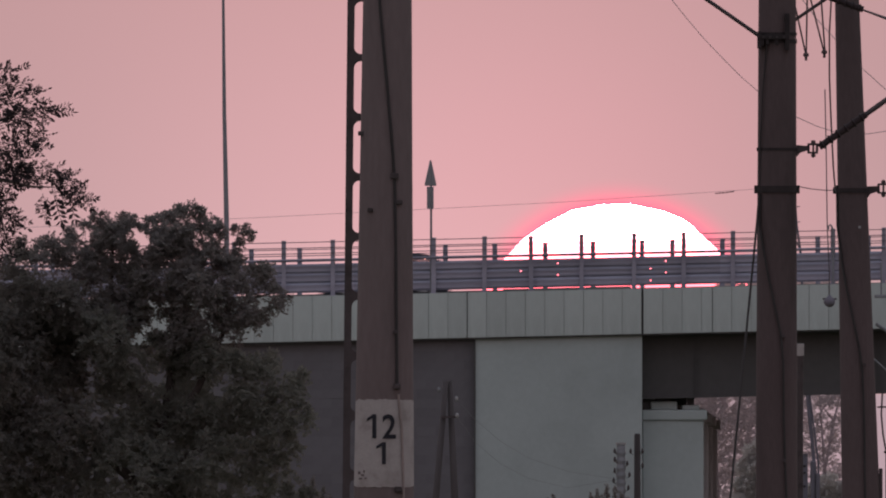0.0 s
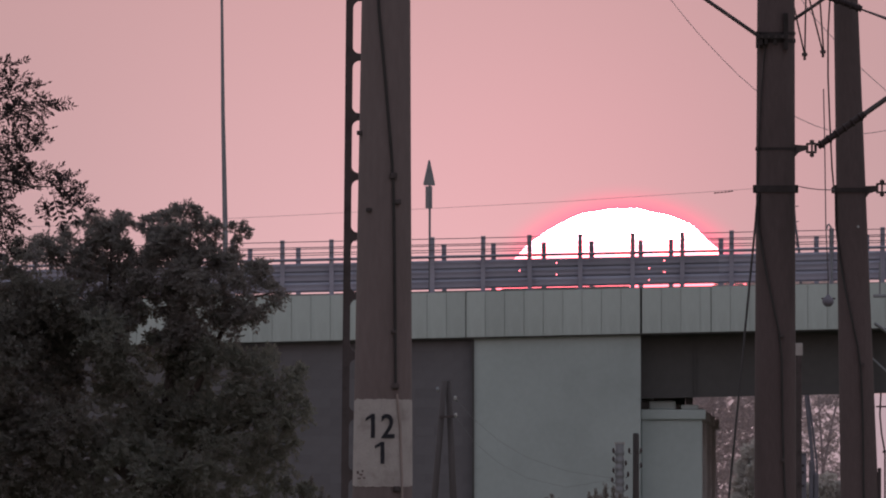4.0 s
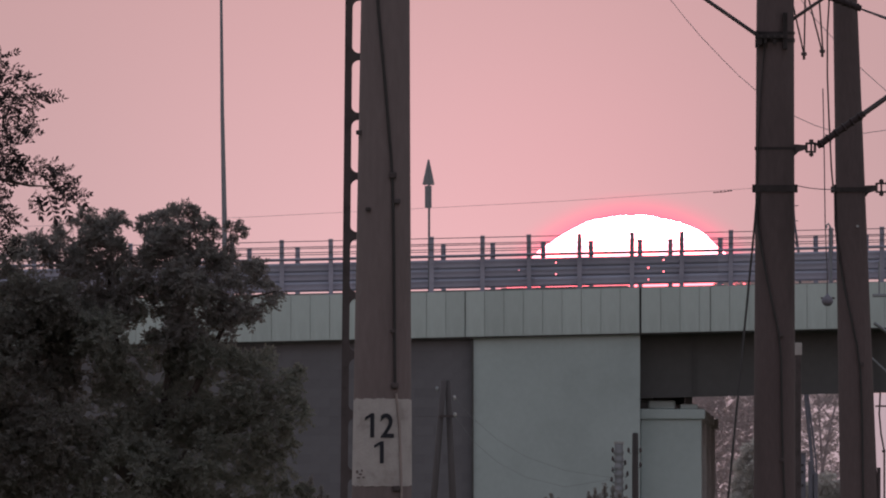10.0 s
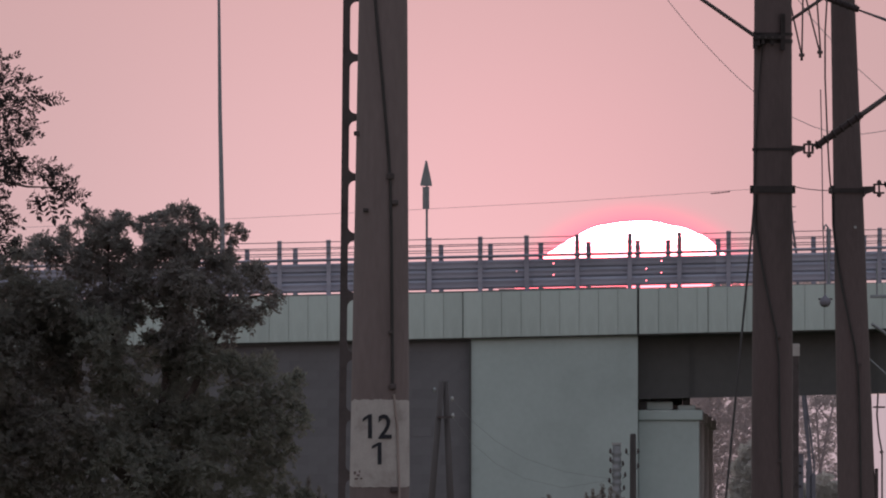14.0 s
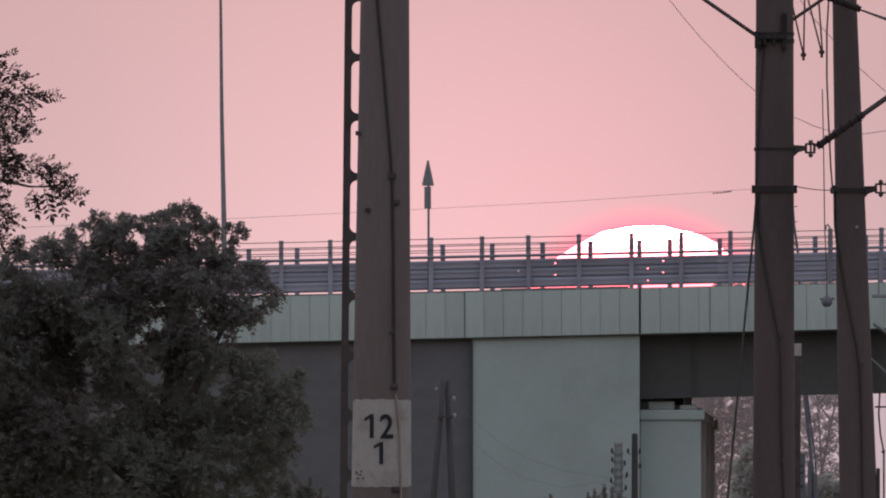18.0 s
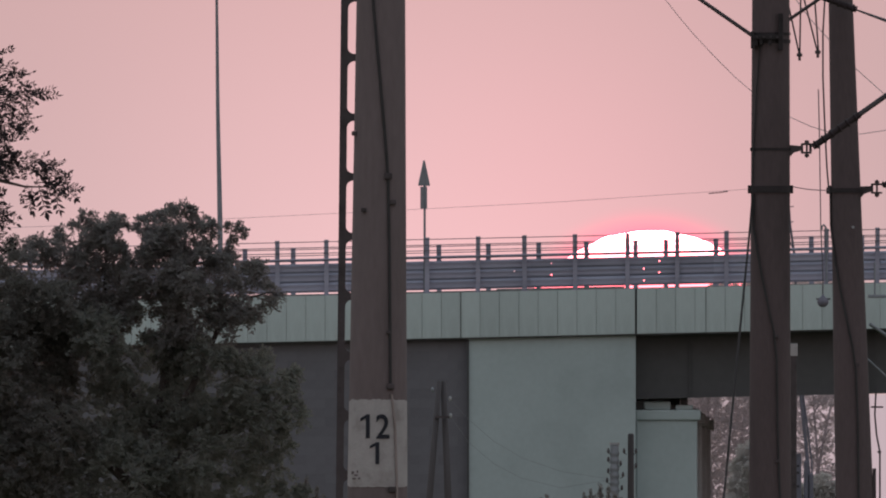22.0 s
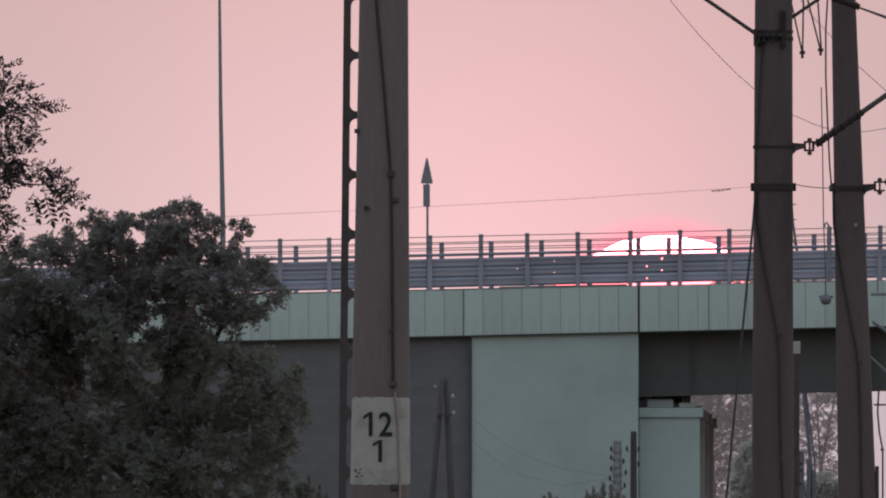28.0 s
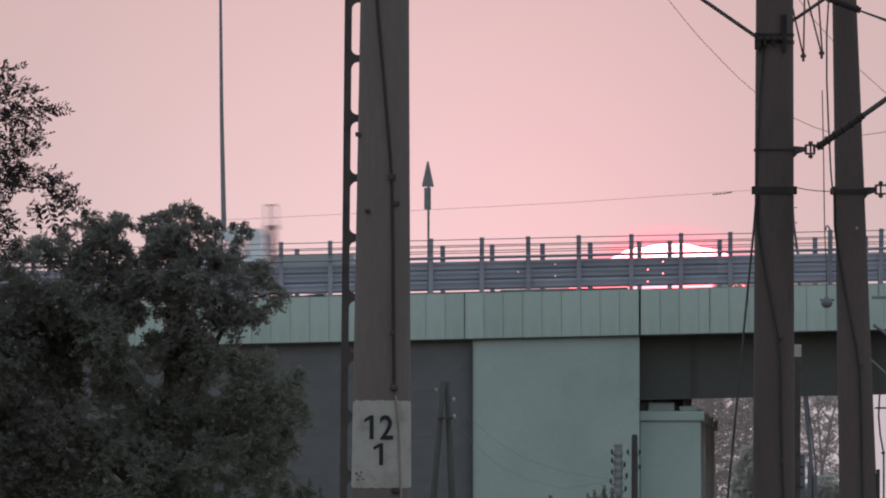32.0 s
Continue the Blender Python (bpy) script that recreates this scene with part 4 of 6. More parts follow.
for z in (4.169, 3.933, 3.463):
    part("vent", box(B(), -0.588, -0.509, -0.42, -0.38, z - 0.07837, z), M_BLACK, cabinet)
edge = thing("lattice_post", (13.750, 1003, 0), "thin dark post with a crossarm", "post")
part("pole", tube(B(), [(0.178, 0, 0), (0.178, 0, 2.911), (0.178, 0, 4.336), (0.07124, 0, 4.906), (0.01781, 0, 5.529), (0.05343, 0, 6.242)], 0.0285, 8), M_RUST, edge)
part("joint", tube(B(), [(0.107, -0.05, 4.336), (0.214, -0.05, 4.372)], 0.03918, 8), M_RUST, edge)
part("crossarm", box(B(), -0.107, 0.285, -0.04, 0.04, 5.743, 5.796), M_RUST, edge)
arm = thing("bracket_light", (13.768, 1003, 9.270), "flat grey bracket fixture beside the parapet", "lamp")
part("head", box(B(), -0.214, 0.356, -0.15, 0.15, -0.05343, 0.05343, bevel=0.03), M_GREYP, arm)
part("stem", tube(B(), [(0, 0, 0.05343), (0, 0, 1.069)], 0.0285, 8), M_GREYP, arm)
part("pole", tube(B(), [(0.445, 0.3, -9.270), (0.445, 0.3, -0.01781), (0.321, 0, -0.01781)], 0.03562, 8), M_GREYP, arm)


# ---------------------------------------------------------------- trees
def leaf_mesh(sprays, length, seed, pairs=4, width=0.46, droop=0.25, reach=2.1, wild=0.3, tilt=1.0):
    """Many feathered leaves on thin stalks. sprays: (origin, direction, size). Each leaflet is a folded blade of four triangles
    that turns its face to the sky, more loosely the larger tilt is."""
    r = random.Random(seed)
    vs, fs = [], []
    for o, d, s in sprays:
        d = d.normalized()
        side = d.cross(Vector((r.uniform(-0.4, 0.4), r.uniform(-1, 1), r.uniform(0.3, 1)))).normalized()
        L = length * s
        n = pairs + r.randint(-1, 1)
        along = lambda f: o + d * (L * reach * f) - Vector((0, 0, droop * L * reach * f * f))
        k, t = len(vs), side * (L * 0.05)
        vs += [along(0) - t, along(0) + t, along(0.5) + t, along(0.5) - t, along(1.0)]
        fs += [(k, k + 1, k + 2, k + 3), (k + 3, k + 2, k + 4)]
        for i in range(n):
            f = (i + 0.6) / n
            base = along(f)
            for sg in ((-1, 1) if i < n - 1 else (-1, 1, 0)):
                ax = (d * 0.55 + side * sg * 0.9 + Vector((r.uniform(-wild, wild), r.uniform(-wild, wild), r.uniform(-wild, wild * 0.6)))).normalized() if sg else d
                face = Vector((r.uniform(-tilt, tilt), r.uniform(-1.3, 0.7) * tilt, r.uniform(0.1, 1.0)))
                up = ax.cross(face)
                up = up.normalized() if up.length > 0.05 else ax.orthogonal().normalized()
                ll = L * r.uniform(0.75, 1.15)
                w = ll * width * 0.5
                nrm = ax.cross(up)
                k = len(vs)
                mid = base + ax * ll * 0.5
                vs += [base, mid + up * w + nrm * w * 0.3, mid - nrm * w * 0.15, mid - up * w + nrm * w * 0.3, base + ax * ll]
                fs += [(k, k + 2, k + 1), (k, k + 3, k + 2), (k + 1, k + 2, k + 4), (k + 2, k + 3, k + 4)]
    return vs, fs


def crown(name, clumps, length, density, depth, seed, material, parent, label="", pairs=4, width=0.5, reach=2.1, droop=0.35, wild=0.35, tuft=(0.025, 0.075), holes=()):
    """clumps: (x, z, radius) in the tree's own space, each a bough of many leaf tufts that stand apart. holes: (x, z, half width, half height)
    of the openings through the crown."""
    r = random.Random(seed)
    sprays = []
    for x, z, rad in clumps:
        c = Vector((x, r.uniform(-0.5, 0.5) * depth, z))
        for _ in range(max(3, int(density * rad * rad / 15))):
            a, q = r.uniform(0, 2 * math.pi), math.sqrt(r.random())
            rr = max(0.012, rad - 0.04) * q * (0.90 + 0.30 * noise.noise((math.cos(a) * 1.7 + x * 3, math.sin(a) * 1.7, z * 3 + seed)))
            y = r.choice((-1, -1, 1)) * math.sqrt(max(0.0, 1.1 - q * q)) * r.uniform(0.6, 1.0)
            out = Vector((math.cos(a) * q, y * 0.8, math.sin(a) * q + 0.25))
            t = min(r.uniform(*tuft), rad * 0.6)
            core = c + Vector((rr * math.cos(a), y * min(depth, rad * 1.3), rr * math.sin(a)))
            for _ in range(15 if rad > 0.04 else 9):
                ray = Vector((r.gauss(0, 1), r.gauss(0, 1), r.gauss(0, 0.8))).normalized()
                here = core + ray * t * r.uniform(0.15, 1.0)
                if any(((here.x - hx) / hw) ** 2 + ((here.z - hz) / hh) ** 2 < 1 + 0.6 * noise.noise(here * 40) for hx, hz, hw, hh in holes):
                    continue
                sprays.append((here, ray + out * 0.7 + Vector((r.uniform(-.35, .35), r.uniform(-.35, .35), r.uniform(-.25, .35))), r.uniform(0.7, 1.25) * (1.0 if rad > 0.04 else 0.8)))
    vs, fs = leaf_mesh(sprays, length, seed, pairs, width, droop, reach, wild, 0.9)
    me = bpy.data.meshes.new(name)
    me.from_pydata([tuple(v) for v in vs], [], fs)
    me.materials.append(material)
    ob = new(name, me)
    ob.parent = parent
    if label:
        ob["label"] = label
    return tagged(ob, kind="stuff")


def limb(pts, r0, r1, n=8):
    k = len(pts) - 1
    return tube(B(), pts, [r0 + (r1 - r0) * i / k for i in range(k + 1)], n)


U0 = -1.902
shrub = thing("leafy_tree", (U0, 200, 0), "dense dark grey-green broadleaf tree swaying beside the railway", "tree", "trees")


def U(*c):
    return [(x - U0, z, max(rr - 0.01425, rr * 0.55)) for x, z, rr in c]


part("trunk", limb([(0.05, 0, 0), (0.02, 0, 1.0), (-1.859 - U0, 0, 1.878), (-1.778 - U0, 0, 2.377)], 0.085, 0.05), M_BARK, shrub)
for pts, r0, r1 in (
        ([(-1.778, 0, 2.377), (-1.738, 0.1, 2.662), (-1.710, 0.1, 2.876), (-1.617, 0, 3.232), (-1.599, 0, 3.659)], 0.035, 0.008),
        ([(-1.778, 0, 2.377), (-1.973, 0.05, 2.626), (-2.116, 0.1, 3.089), (-2.098, 0.1, 3.588)], 0.03, 0.007),
        ([(-1.813, 0, 2.234), (-1.564, 0, 2.626), (-1.403, 0, 2.982), (-1.225, 0, 3.196), (-1.047, 0, 3.239)], 0.028, 0.003),
        ([(-1.831, 0, 2.092), (-1.439, 0, 2.306), (-1.119, 0, 2.484), (-0.887, 0, 2.626)], 0.026, 0.006),
        ([(-1.859, 0, 1.949), (-2.258, 0, 2.306), (-2.579, 0, 2.804), (-2.686, 0, 3.303)], 0.035, 0.008)):
    part("limb", limb([(x - U0, y, z) for x, y, z in pts], r0, r1), M_BARK, shrub)
LU = 0.026
GAPS = [(x - U0, z, w + (0.018 if z > 2.9 else 0.004), h + (0.018 if z > 2.9 else 0.004)) for x, z, w, h in (
    (-1.827, 3.045, 0.078, 0.046), (-1.934, 2.935, 0.06, 0.04), (-1.884, 3.180, 0.03, 0.02), (-1.435, 2.977, 0.028, 0.032),
    (-1.795, 2.710, 0.045, 0.065), (-1.984, 2.799, 0.035, 0.03), (-1.919, 2.621, 0.03, 0.05), (-2.240, 2.799, 0.05, 0.06),
    (-2.204, 2.461, 0.05, 0.05), (-1.360, 2.383, 0.04, 0.05), (-2.436, 3.156, 0.03, 0.03),
    (-1.606, 3.569, 0.008, 0.012), (-1.464, 3.544, 0.008, 0.012), (-1.553, 3.472, 0.008, 0.006), (-1.742, 3.423, 0.008, 0.008), (-1.460, 3.387, 0.006, 0.008), (-1.866, 3.529, 0.010, 0.004), (-1.891, 3.380, 0.020, 0.004), (-1.346, 3.586, 0.012, 0.022),
    (-2.101, 3.497, 0.03, 0.025), (-1.880, 3.579, 0.025, 0.06), (-1.738, 3.437, 0.02, 0.02), (-1.524, 3.579, 0.02, 0.02))]
top_mid = crown("leafy_branch", U((-1.824, 3.643, 0.060), (-1.809, 3.572, 0.070), (-1.774, 3.508, 0.080), (-1.856, 3.458, 0.060), (-1.820, 3.715, 0.040), (-1.688, 3.757, 0.050), (-1.606, 3.779, 0.030), (-1.546, 3.736, 0.040), (-1.902, 3.643, 0.020), (-1.884, 3.601, 0.025), (-1.866, 3.572, 0.030), (-1.884, 3.688, 0.03206), (-1.824, 3.681, 0.04987), (-1.874, 3.602, 0.04631), (-1.767, 3.709, 0.04275), (-1.717, 3.723, 0.06412), (-1.660, 3.759, 0.04275), (-1.574, 3.730, 0.04987), (-1.681, 3.645, 0.114), (-1.546, 3.673, 0.05699), (-1.464, 3.681, 0.04987), (-1.475, 3.602, 0.05699), (-1.489, 3.517, 0.07837), (-1.617, 3.538, 0.150), (-1.753, 3.510, 0.135), (-1.845, 3.488, 0.07124), (-1.859, 3.381, 0.07124), (-1.724, 3.374, 0.199), (-1.564, 3.339, 0.214), (-1.493, 3.445, 0.107), (-1.617, 3.160, 0.214), (-1.760, 3.196, 0.107), (-1.724, 2.947, 0.09974), (-1.582, 2.982, 0.142)), LU, 11016, 0.45, 11, M_LEAF2, shrub, holes=GAPS)
top_right = crown("leafy_branch", U((-1.304, 3.438, 0.045), (-1.389, 3.438, 0.075), (-1.183, 3.388, 0.05699), (-1.133, 3.410, 0.03206), (-1.261, 3.339, 0.09974), (-1.154, 3.303, 0.0748), (-1.076, 3.264, 0.04987), (-1.012, 3.228, 0.03206), (-1.104, 3.175, 0.06412), (-1.261, 3.196, 0.128), (-1.218, 3.082, 0.06056), (-1.168, 3.082, 0.0285), (-1.354, 3.046, 0.08549), (-1.325, 2.954, 0.05343), (-1.396, 3.160, 0.107), (-1.368, 3.285, 0.142), (-1.389, 3.059, 0.050), (-1.332, 3.102, 0.050), (-1.275, 3.138, 0.045), (-1.232, 3.102, 0.040), (-1.211, 3.066, 0.030), (-1.446, 3.045, 0.045), (-1.304, 3.031, 0.040)), LU, 8568, 0.35, 12, M_LEAF2, shrub, holes=GAPS)
top_left = crown("leafy_branch", U((-2.187, 3.715, 0.035), (-2.151, 3.672, 0.050), (-2.037, 3.665, 0.045), (-1.973, 3.651, 0.040), (-2.386, 3.629, 0.025), (-2.372, 3.579, 0.040), (-2.515, 3.586, 0.040), (-2.461, 3.558, 0.050), (-2.579, 3.551, 0.040), (-2.105, 3.569, 0.060), (-2.212, 3.533, 0.060), (-1.998, 3.515, 0.060), (-2.443, 3.480, 0.070), (-2.301, 3.462, 0.070), (-2.223, 3.720, 0.04631), (-2.166, 3.659, 0.07837), (-2.059, 3.716, 0.04275), (-2.013, 3.716, 0.0285), (-2.059, 3.638, 0.06768), (-2.116, 3.559, 0.128), (-2.287, 3.652, 0.0285), (-2.016, 3.545, 0.06056), (-2.209, 3.545, 0.07837), (-2.383, 3.588, 0.03918), (-2.408, 3.538, 0.04987), (-2.493, 3.542, 0.04631), (-2.579, 3.510, 0.04275), (-2.308, 3.531, 0.04987), (-2.436, 3.460, 0.08549), (-2.579, 3.438, 0.07837), (-2.258, 3.410, 0.142), (-2.045, 3.410, 0.128), (-1.952, 3.438, 0.04987), (-1.920, 3.356, 0.07124), (-2.116, 3.232, 0.214), (-1.956, 3.196, 0.128), (-2.027, 3.054, 0.128), (-2.223, 3.089, 0.142)), LU, 12393, 0.45, 13, M_LEAF2, shrub, holes=GAPS)
right_sprig = crown("leafy_branch", U((-1.329, 3.658, 0.016), (-1.264, 3.658, 0.014), (-1.232, 3.626, 0.014), (-1.289, 3.611, 0.016), (-1.304, 3.572, 0.020), (-1.321, 3.522, 0.028), (-1.336, 3.472, 0.036), (-1.361, 3.437, 0.036), (-1.489, 3.665, 0.020), (-1.446, 3.675, 0.016), (-1.418, 3.651, 0.014)), 0.024, 52000, 0.10, 21, M_LEAF2, shrub, pairs=3, reach=1.5, tuft=(0.012, 0.03))
low_right = crown("leafy_branch", U((-1.225, 2.669, 0.199), (-1.012, 2.662, 0.135), (-0.940, 2.466, 0.121), (-1.154, 2.412, 0.214), (-0.923, 2.715, 0.06412), (-1.111, 2.797, 0.07837), (-1.403, 2.519, 0.285), (-1.119, 2.163, 0.178), (-0.976, 2.270, 0.07124), (-1.012, 1.985, 0.08549), (-0.869, 1.967, 0.05699), (-1.368, 2.804, 0.128)), LU, 9936, 0.45, 14, M_LEAF4, shrub, holes=GAPS)
crown("leafy_branch", U((-1.617, 2.804, 0.249), (-1.475, 2.840, 0.142), (-1.724, 2.484, 0.321), (-1.973, 2.733, 0.164), (-2.116, 2.911, 0.214), (-2.080, 2.412, 0.321), (-1.546, 2.163, 0.356), (-2.009, 2.021, 0.392), (-1.724, 1.771, 0.392), (-1.225, 1.878, 0.214), (-1.831, 2.911, 0.107), (-2.2, 3.04, 0.18), (-2.32, 2.93, 0.2), (-2.42, 3.02, 0.16), (-2.05, 2.80, 0.16), (-1.7, 2.72, 0.2), (-1.688, 3.066, 0.060), (-1.717, 2.981, 0.060), (-1.653, 3.017, 0.060), (-1.446, 3.088, 0.050), (-1.923, 3.284, 0.070), (-1.945, 3.248, 0.070), (-1.923, 3.106, 0.050), (-1.959, 3.088, 0.060), (-1.909, 3.130, 0.050)), LU, 9504, 0.60, 15, M_LEAF4, shrub, holes=GAPS)
left_mass = crown("leafy_branch", U((-2.664, 3.552, 0.04987), (-2.721, 3.510, 0.04275), (-2.650, 3.453, 0.05699), (-2.757, 3.410, 0.08549), (-2.579, 3.303, 0.142), (-2.721, 3.317, 0.128), (-2.436, 3.160, 0.214), (-2.721, 3.018, 0.285), (-2.401, 2.804, 0.285), (-2.686, 2.591, 0.321), (-2.401, 2.377, 0.321), (-2.721, 2.163, 0.356), (-2.436, 1.949, 0.356), (-3.006, 2.769, 0.427), (-3.006, 2.234, 0.427), (-2.62, 3.13, 0.2), (-2.78, 3.08, 0.2), (-2.48, 3.10, 0.2), (-2.33, 3.17, 0.19), (-2.70, 2.92, 0.22)), LU, 9504, 0.60, 16, M_LEAF3, shrub, holes=GAPS)

T0 = -3.373
near = thing("leafy_tree", (T0, 170, 0), "dark locust tree whose feathery branches reach into view", "tree", "trees")


def N(*c):
    return [(x - T0, z, rr * 0.85) for x, z, rr in c]


part("trunk", limb([(0, 0, 0), (0.03, 0, 1.2), (0.0, 0, 2.4), (0.06, 0, 3.6), (0.02, 0, 5.2)], 0.11, 0.03), M_BARK, near)
for pts in (
        [(0.05, 0, 3.0), (-2.919 - T0, 0, 3.577), (-2.555 - T0, 0, 3.638), (-2.344 - T0, 0, 3.601), (-2.222 - T0, 0, 3.571), (-2.095 - T0, 0, 3.568)],
        [(0.05, 0, 3.3), (-2.858 - T0, 0, 3.789), (-2.495 - T0, 0, 3.880), (-2.253 - T0, 0, 3.986)],
        [(0.03, 0, 2.6), (-2.979 - T0, 0, 3.063), (-2.555 - T0, 0, 3.214), (-2.344 - T0, 0, 3.274)]):
    part("limb", limb(pts, 0.020, 0.0025), M_BARK, near)
LT = 0.032


def foliated(name, lines, single, seed, step=6.0):
    """Pinnate leaves: alternate ones along fine twigs, and the long outer ones, each from its foot to its tip."""
    r = random.Random(seed)
    sprays, twig = [], B()
    for line in lines:
        pts = [Vector((x - T0, 0, z)) for x, z in line]
        y = r.uniform(-0.08, 0.08)
        tube(twig, [(p.x, y, p.z) for p in pts], [0.003] * (len(pts) - 1) + [0.0012], 5)
        sg = 1
        for a, b in zip(pts, pts[1:]):
            d = b - a
            n = max(2, int(d.length / (0.003028 * step)))
            for i in range(n):
                for k in range(2):
                    sg = -sg
                    bend = math.radians(sg * r.uniform(20, 95))
                    v = Vector((d.x * math.cos(bend) - d.z * math.sin(bend), d.length * r.uniform(-0.8, 0.8), d.x * math.sin(bend) + d.z * math.cos(bend)))
                    sprays.append((a + d * ((i + r.random()) / n) + Vector((0, y, 0)), v, r.uniform(0.55, 1.0)))
    vs, fs = leaf_mesh(sprays, LT, seed, 4, 0.52, 0.25, 2.4, 0.35, 1.2)
    for x0, z0, x1, z1 in single:
        v = Vector((x1 - x0, r.uniform(-0.02, 0.02), z1 - z0))
        more, faces = leaf_mesh([(Vector((x0 - T0, r.uniform(-0.08, 0.08), z0)), v, v.length / (LT * 3.2))], LT, seed + len(vs), 5, 0.46, 0.0, 2.6, 0.2)
        fs += [tuple(i + len(vs) for i in f) for f in faces]
        vs += more
    me = bpy.data.meshes.new(name)
    me.from_pydata([tuple(v) for v in vs], [], fs)
    me.materials.append(M_LEAF)
    ob = new(name, me)
    ob.parent = near
    part("twig", twig, M_BARK, ob)
    return tagged(ob, kind="stuff")


upper_branch = foliated("leafy_branch", [[(-2.465, 4.237), (-2.404, 4.268), (-2.350, 4.262)], [(-2.465, 4.122), (-2.374, 4.195), (-2.301, 4.195)], [(-2.434, 4.068), (-2.298, 4.122), (-2.228, 4.134)], [(-2.434, 3.995), (-2.253, 4.037), (-2.138, 4.040)], [(-2.434, 3.971), (-2.313, 4.001), (-2.247, 4.007)], [(-2.434, 3.835), (-2.283, 3.886), (-2.198, 3.904)], [(-2.434, 3.801), (-2.283, 3.850), (-2.222, 3.850)], [(-2.434, 3.765), (-2.344, 3.777), (-2.283, 3.783)], [(-2.434, 3.710), (-2.344, 3.717), (-2.283, 3.723)]],
    [(-2.350, 4.262, -2.253, 4.289), (-2.301, 4.195, -2.235, 4.180), (-2.301, 4.207, -2.265, 4.228), (-2.228, 4.134, -2.141, 4.165), (-2.222, 4.122, -2.192, 4.174), (-2.235, 4.098, -2.132, 4.092), (-2.138, 4.040, -2.029, 4.080), (-2.138, 4.037, -2.004, 4.037), (-2.162, 4.037, -2.089, 4.007), (-2.192, 4.037, -2.126, 3.983), (-2.247, 4.007, -2.186, 3.971), (-2.222, 3.986, -2.186, 3.928), (-2.198, 3.904, -2.101, 3.928), (-2.222, 3.898, -2.150, 3.886), (-2.222, 3.850, -2.126, 3.850), (-2.253, 3.862, -2.192, 3.832), (-2.313, 3.941, -2.271, 3.959), (-2.374, 3.971, -2.331, 3.953)], 21)
lower_branch = foliated("leafy_branch", [[(-2.495, 3.650), (-2.313, 3.656), (-2.192, 3.632), (-2.132, 3.632)], [(-2.192, 3.656), (-2.138, 3.686), (-2.113, 3.692)], [(-2.132, 3.614), (-2.059, 3.644), (-2.035, 3.656)], [(-2.101, 3.595), (-2.017, 3.601), (-1.986, 3.589)], [(-2.116, 3.568), (-2.035, 3.553), (-1.974, 3.547)], [(-2.404, 3.601), (-2.344, 3.614), (-2.301, 3.620)], [(-2.344, 3.698), (-2.271, 3.698), (-2.241, 3.692)]],
    [(-2.113, 3.692, -2.059, 3.717), (-2.162, 3.680, -2.186, 3.735), (-2.035, 3.656, -1.968, 3.686), (-2.035, 3.650, -1.986, 3.668), (-1.986, 3.589, -1.944, 3.632), (-1.986, 3.589, -1.932, 3.601), (-1.974, 3.559, -1.877, 3.523), (-1.974, 3.547, -1.914, 3.492), (-1.986, 3.541, -1.901, 3.462), (-1.998, 3.535, -1.950, 3.468), (-2.180, 3.559, -2.204, 3.450), (-2.168, 3.535, -2.144, 3.377), (-2.156, 3.535, -2.174, 3.414), (-2.119, 3.541, -2.071, 3.371), (-2.107, 3.535, -2.077, 3.480), (-2.041, 3.535, -1.998, 3.377), (-2.023, 3.535, -2.017, 3.450), (-2.083, 3.577, -2.059, 3.517), (-2.132, 3.589, -2.107, 3.535), (-2.010, 3.577, -1.998, 3.517), (-2.192, 3.577, -2.216, 3.608), (-2.186, 3.723, -2.156, 3.741), (-2.216, 3.511, -2.204, 3.444)], 22)
hang_branch = foliated("leafy_branch", [[(-2.465, 3.577), (-2.386, 3.517), (-2.362, 3.505)], [(-2.465, 3.511), (-2.374, 3.450), (-2.313, 3.426)], [(-2.434, 3.438), (-2.356, 3.408), (-2.313, 3.390)], [(-2.434, 3.377), (-2.380, 3.353), (-2.368, 3.341)], [(-2.465, 3.244), (-2.344, 3.274), (-2.301, 3.268)], [(-2.465, 3.468), (-2.404, 3.432), (-2.374, 3.408)]],
    [(-2.362, 3.505, -2.307, 3.529), (-2.313, 3.426, -2.222, 3.383), (-2.331, 3.438, -2.259, 3.414), (-2.313, 3.390, -2.228, 3.341), (-2.325, 3.396, -2.265, 3.365), (-2.368, 3.341, -2.344, 3.293), (-2.374, 3.359, -2.337, 3.341), (-2.301, 3.268, -2.228, 3.244), (-2.319, 3.274, -2.259, 3.305), (-2.386, 3.547, -2.313, 3.541)], 23)

crown("crown", [(-0.35, 4.6, 0.5), (0.2, 5.1, 0.45), (-0.3, 5.5, 0.45), (-0.8, 5.0, 0.5), (-0.9, 4.2, 0.5), (-0.6, 3.6, 0.4), (0.0, 3.9, 0.35)], 0.034, 2600, 0.6, 31, M_LEAF, near, pairs=5, reach=2.6, tuft=(0.08, 0.18))

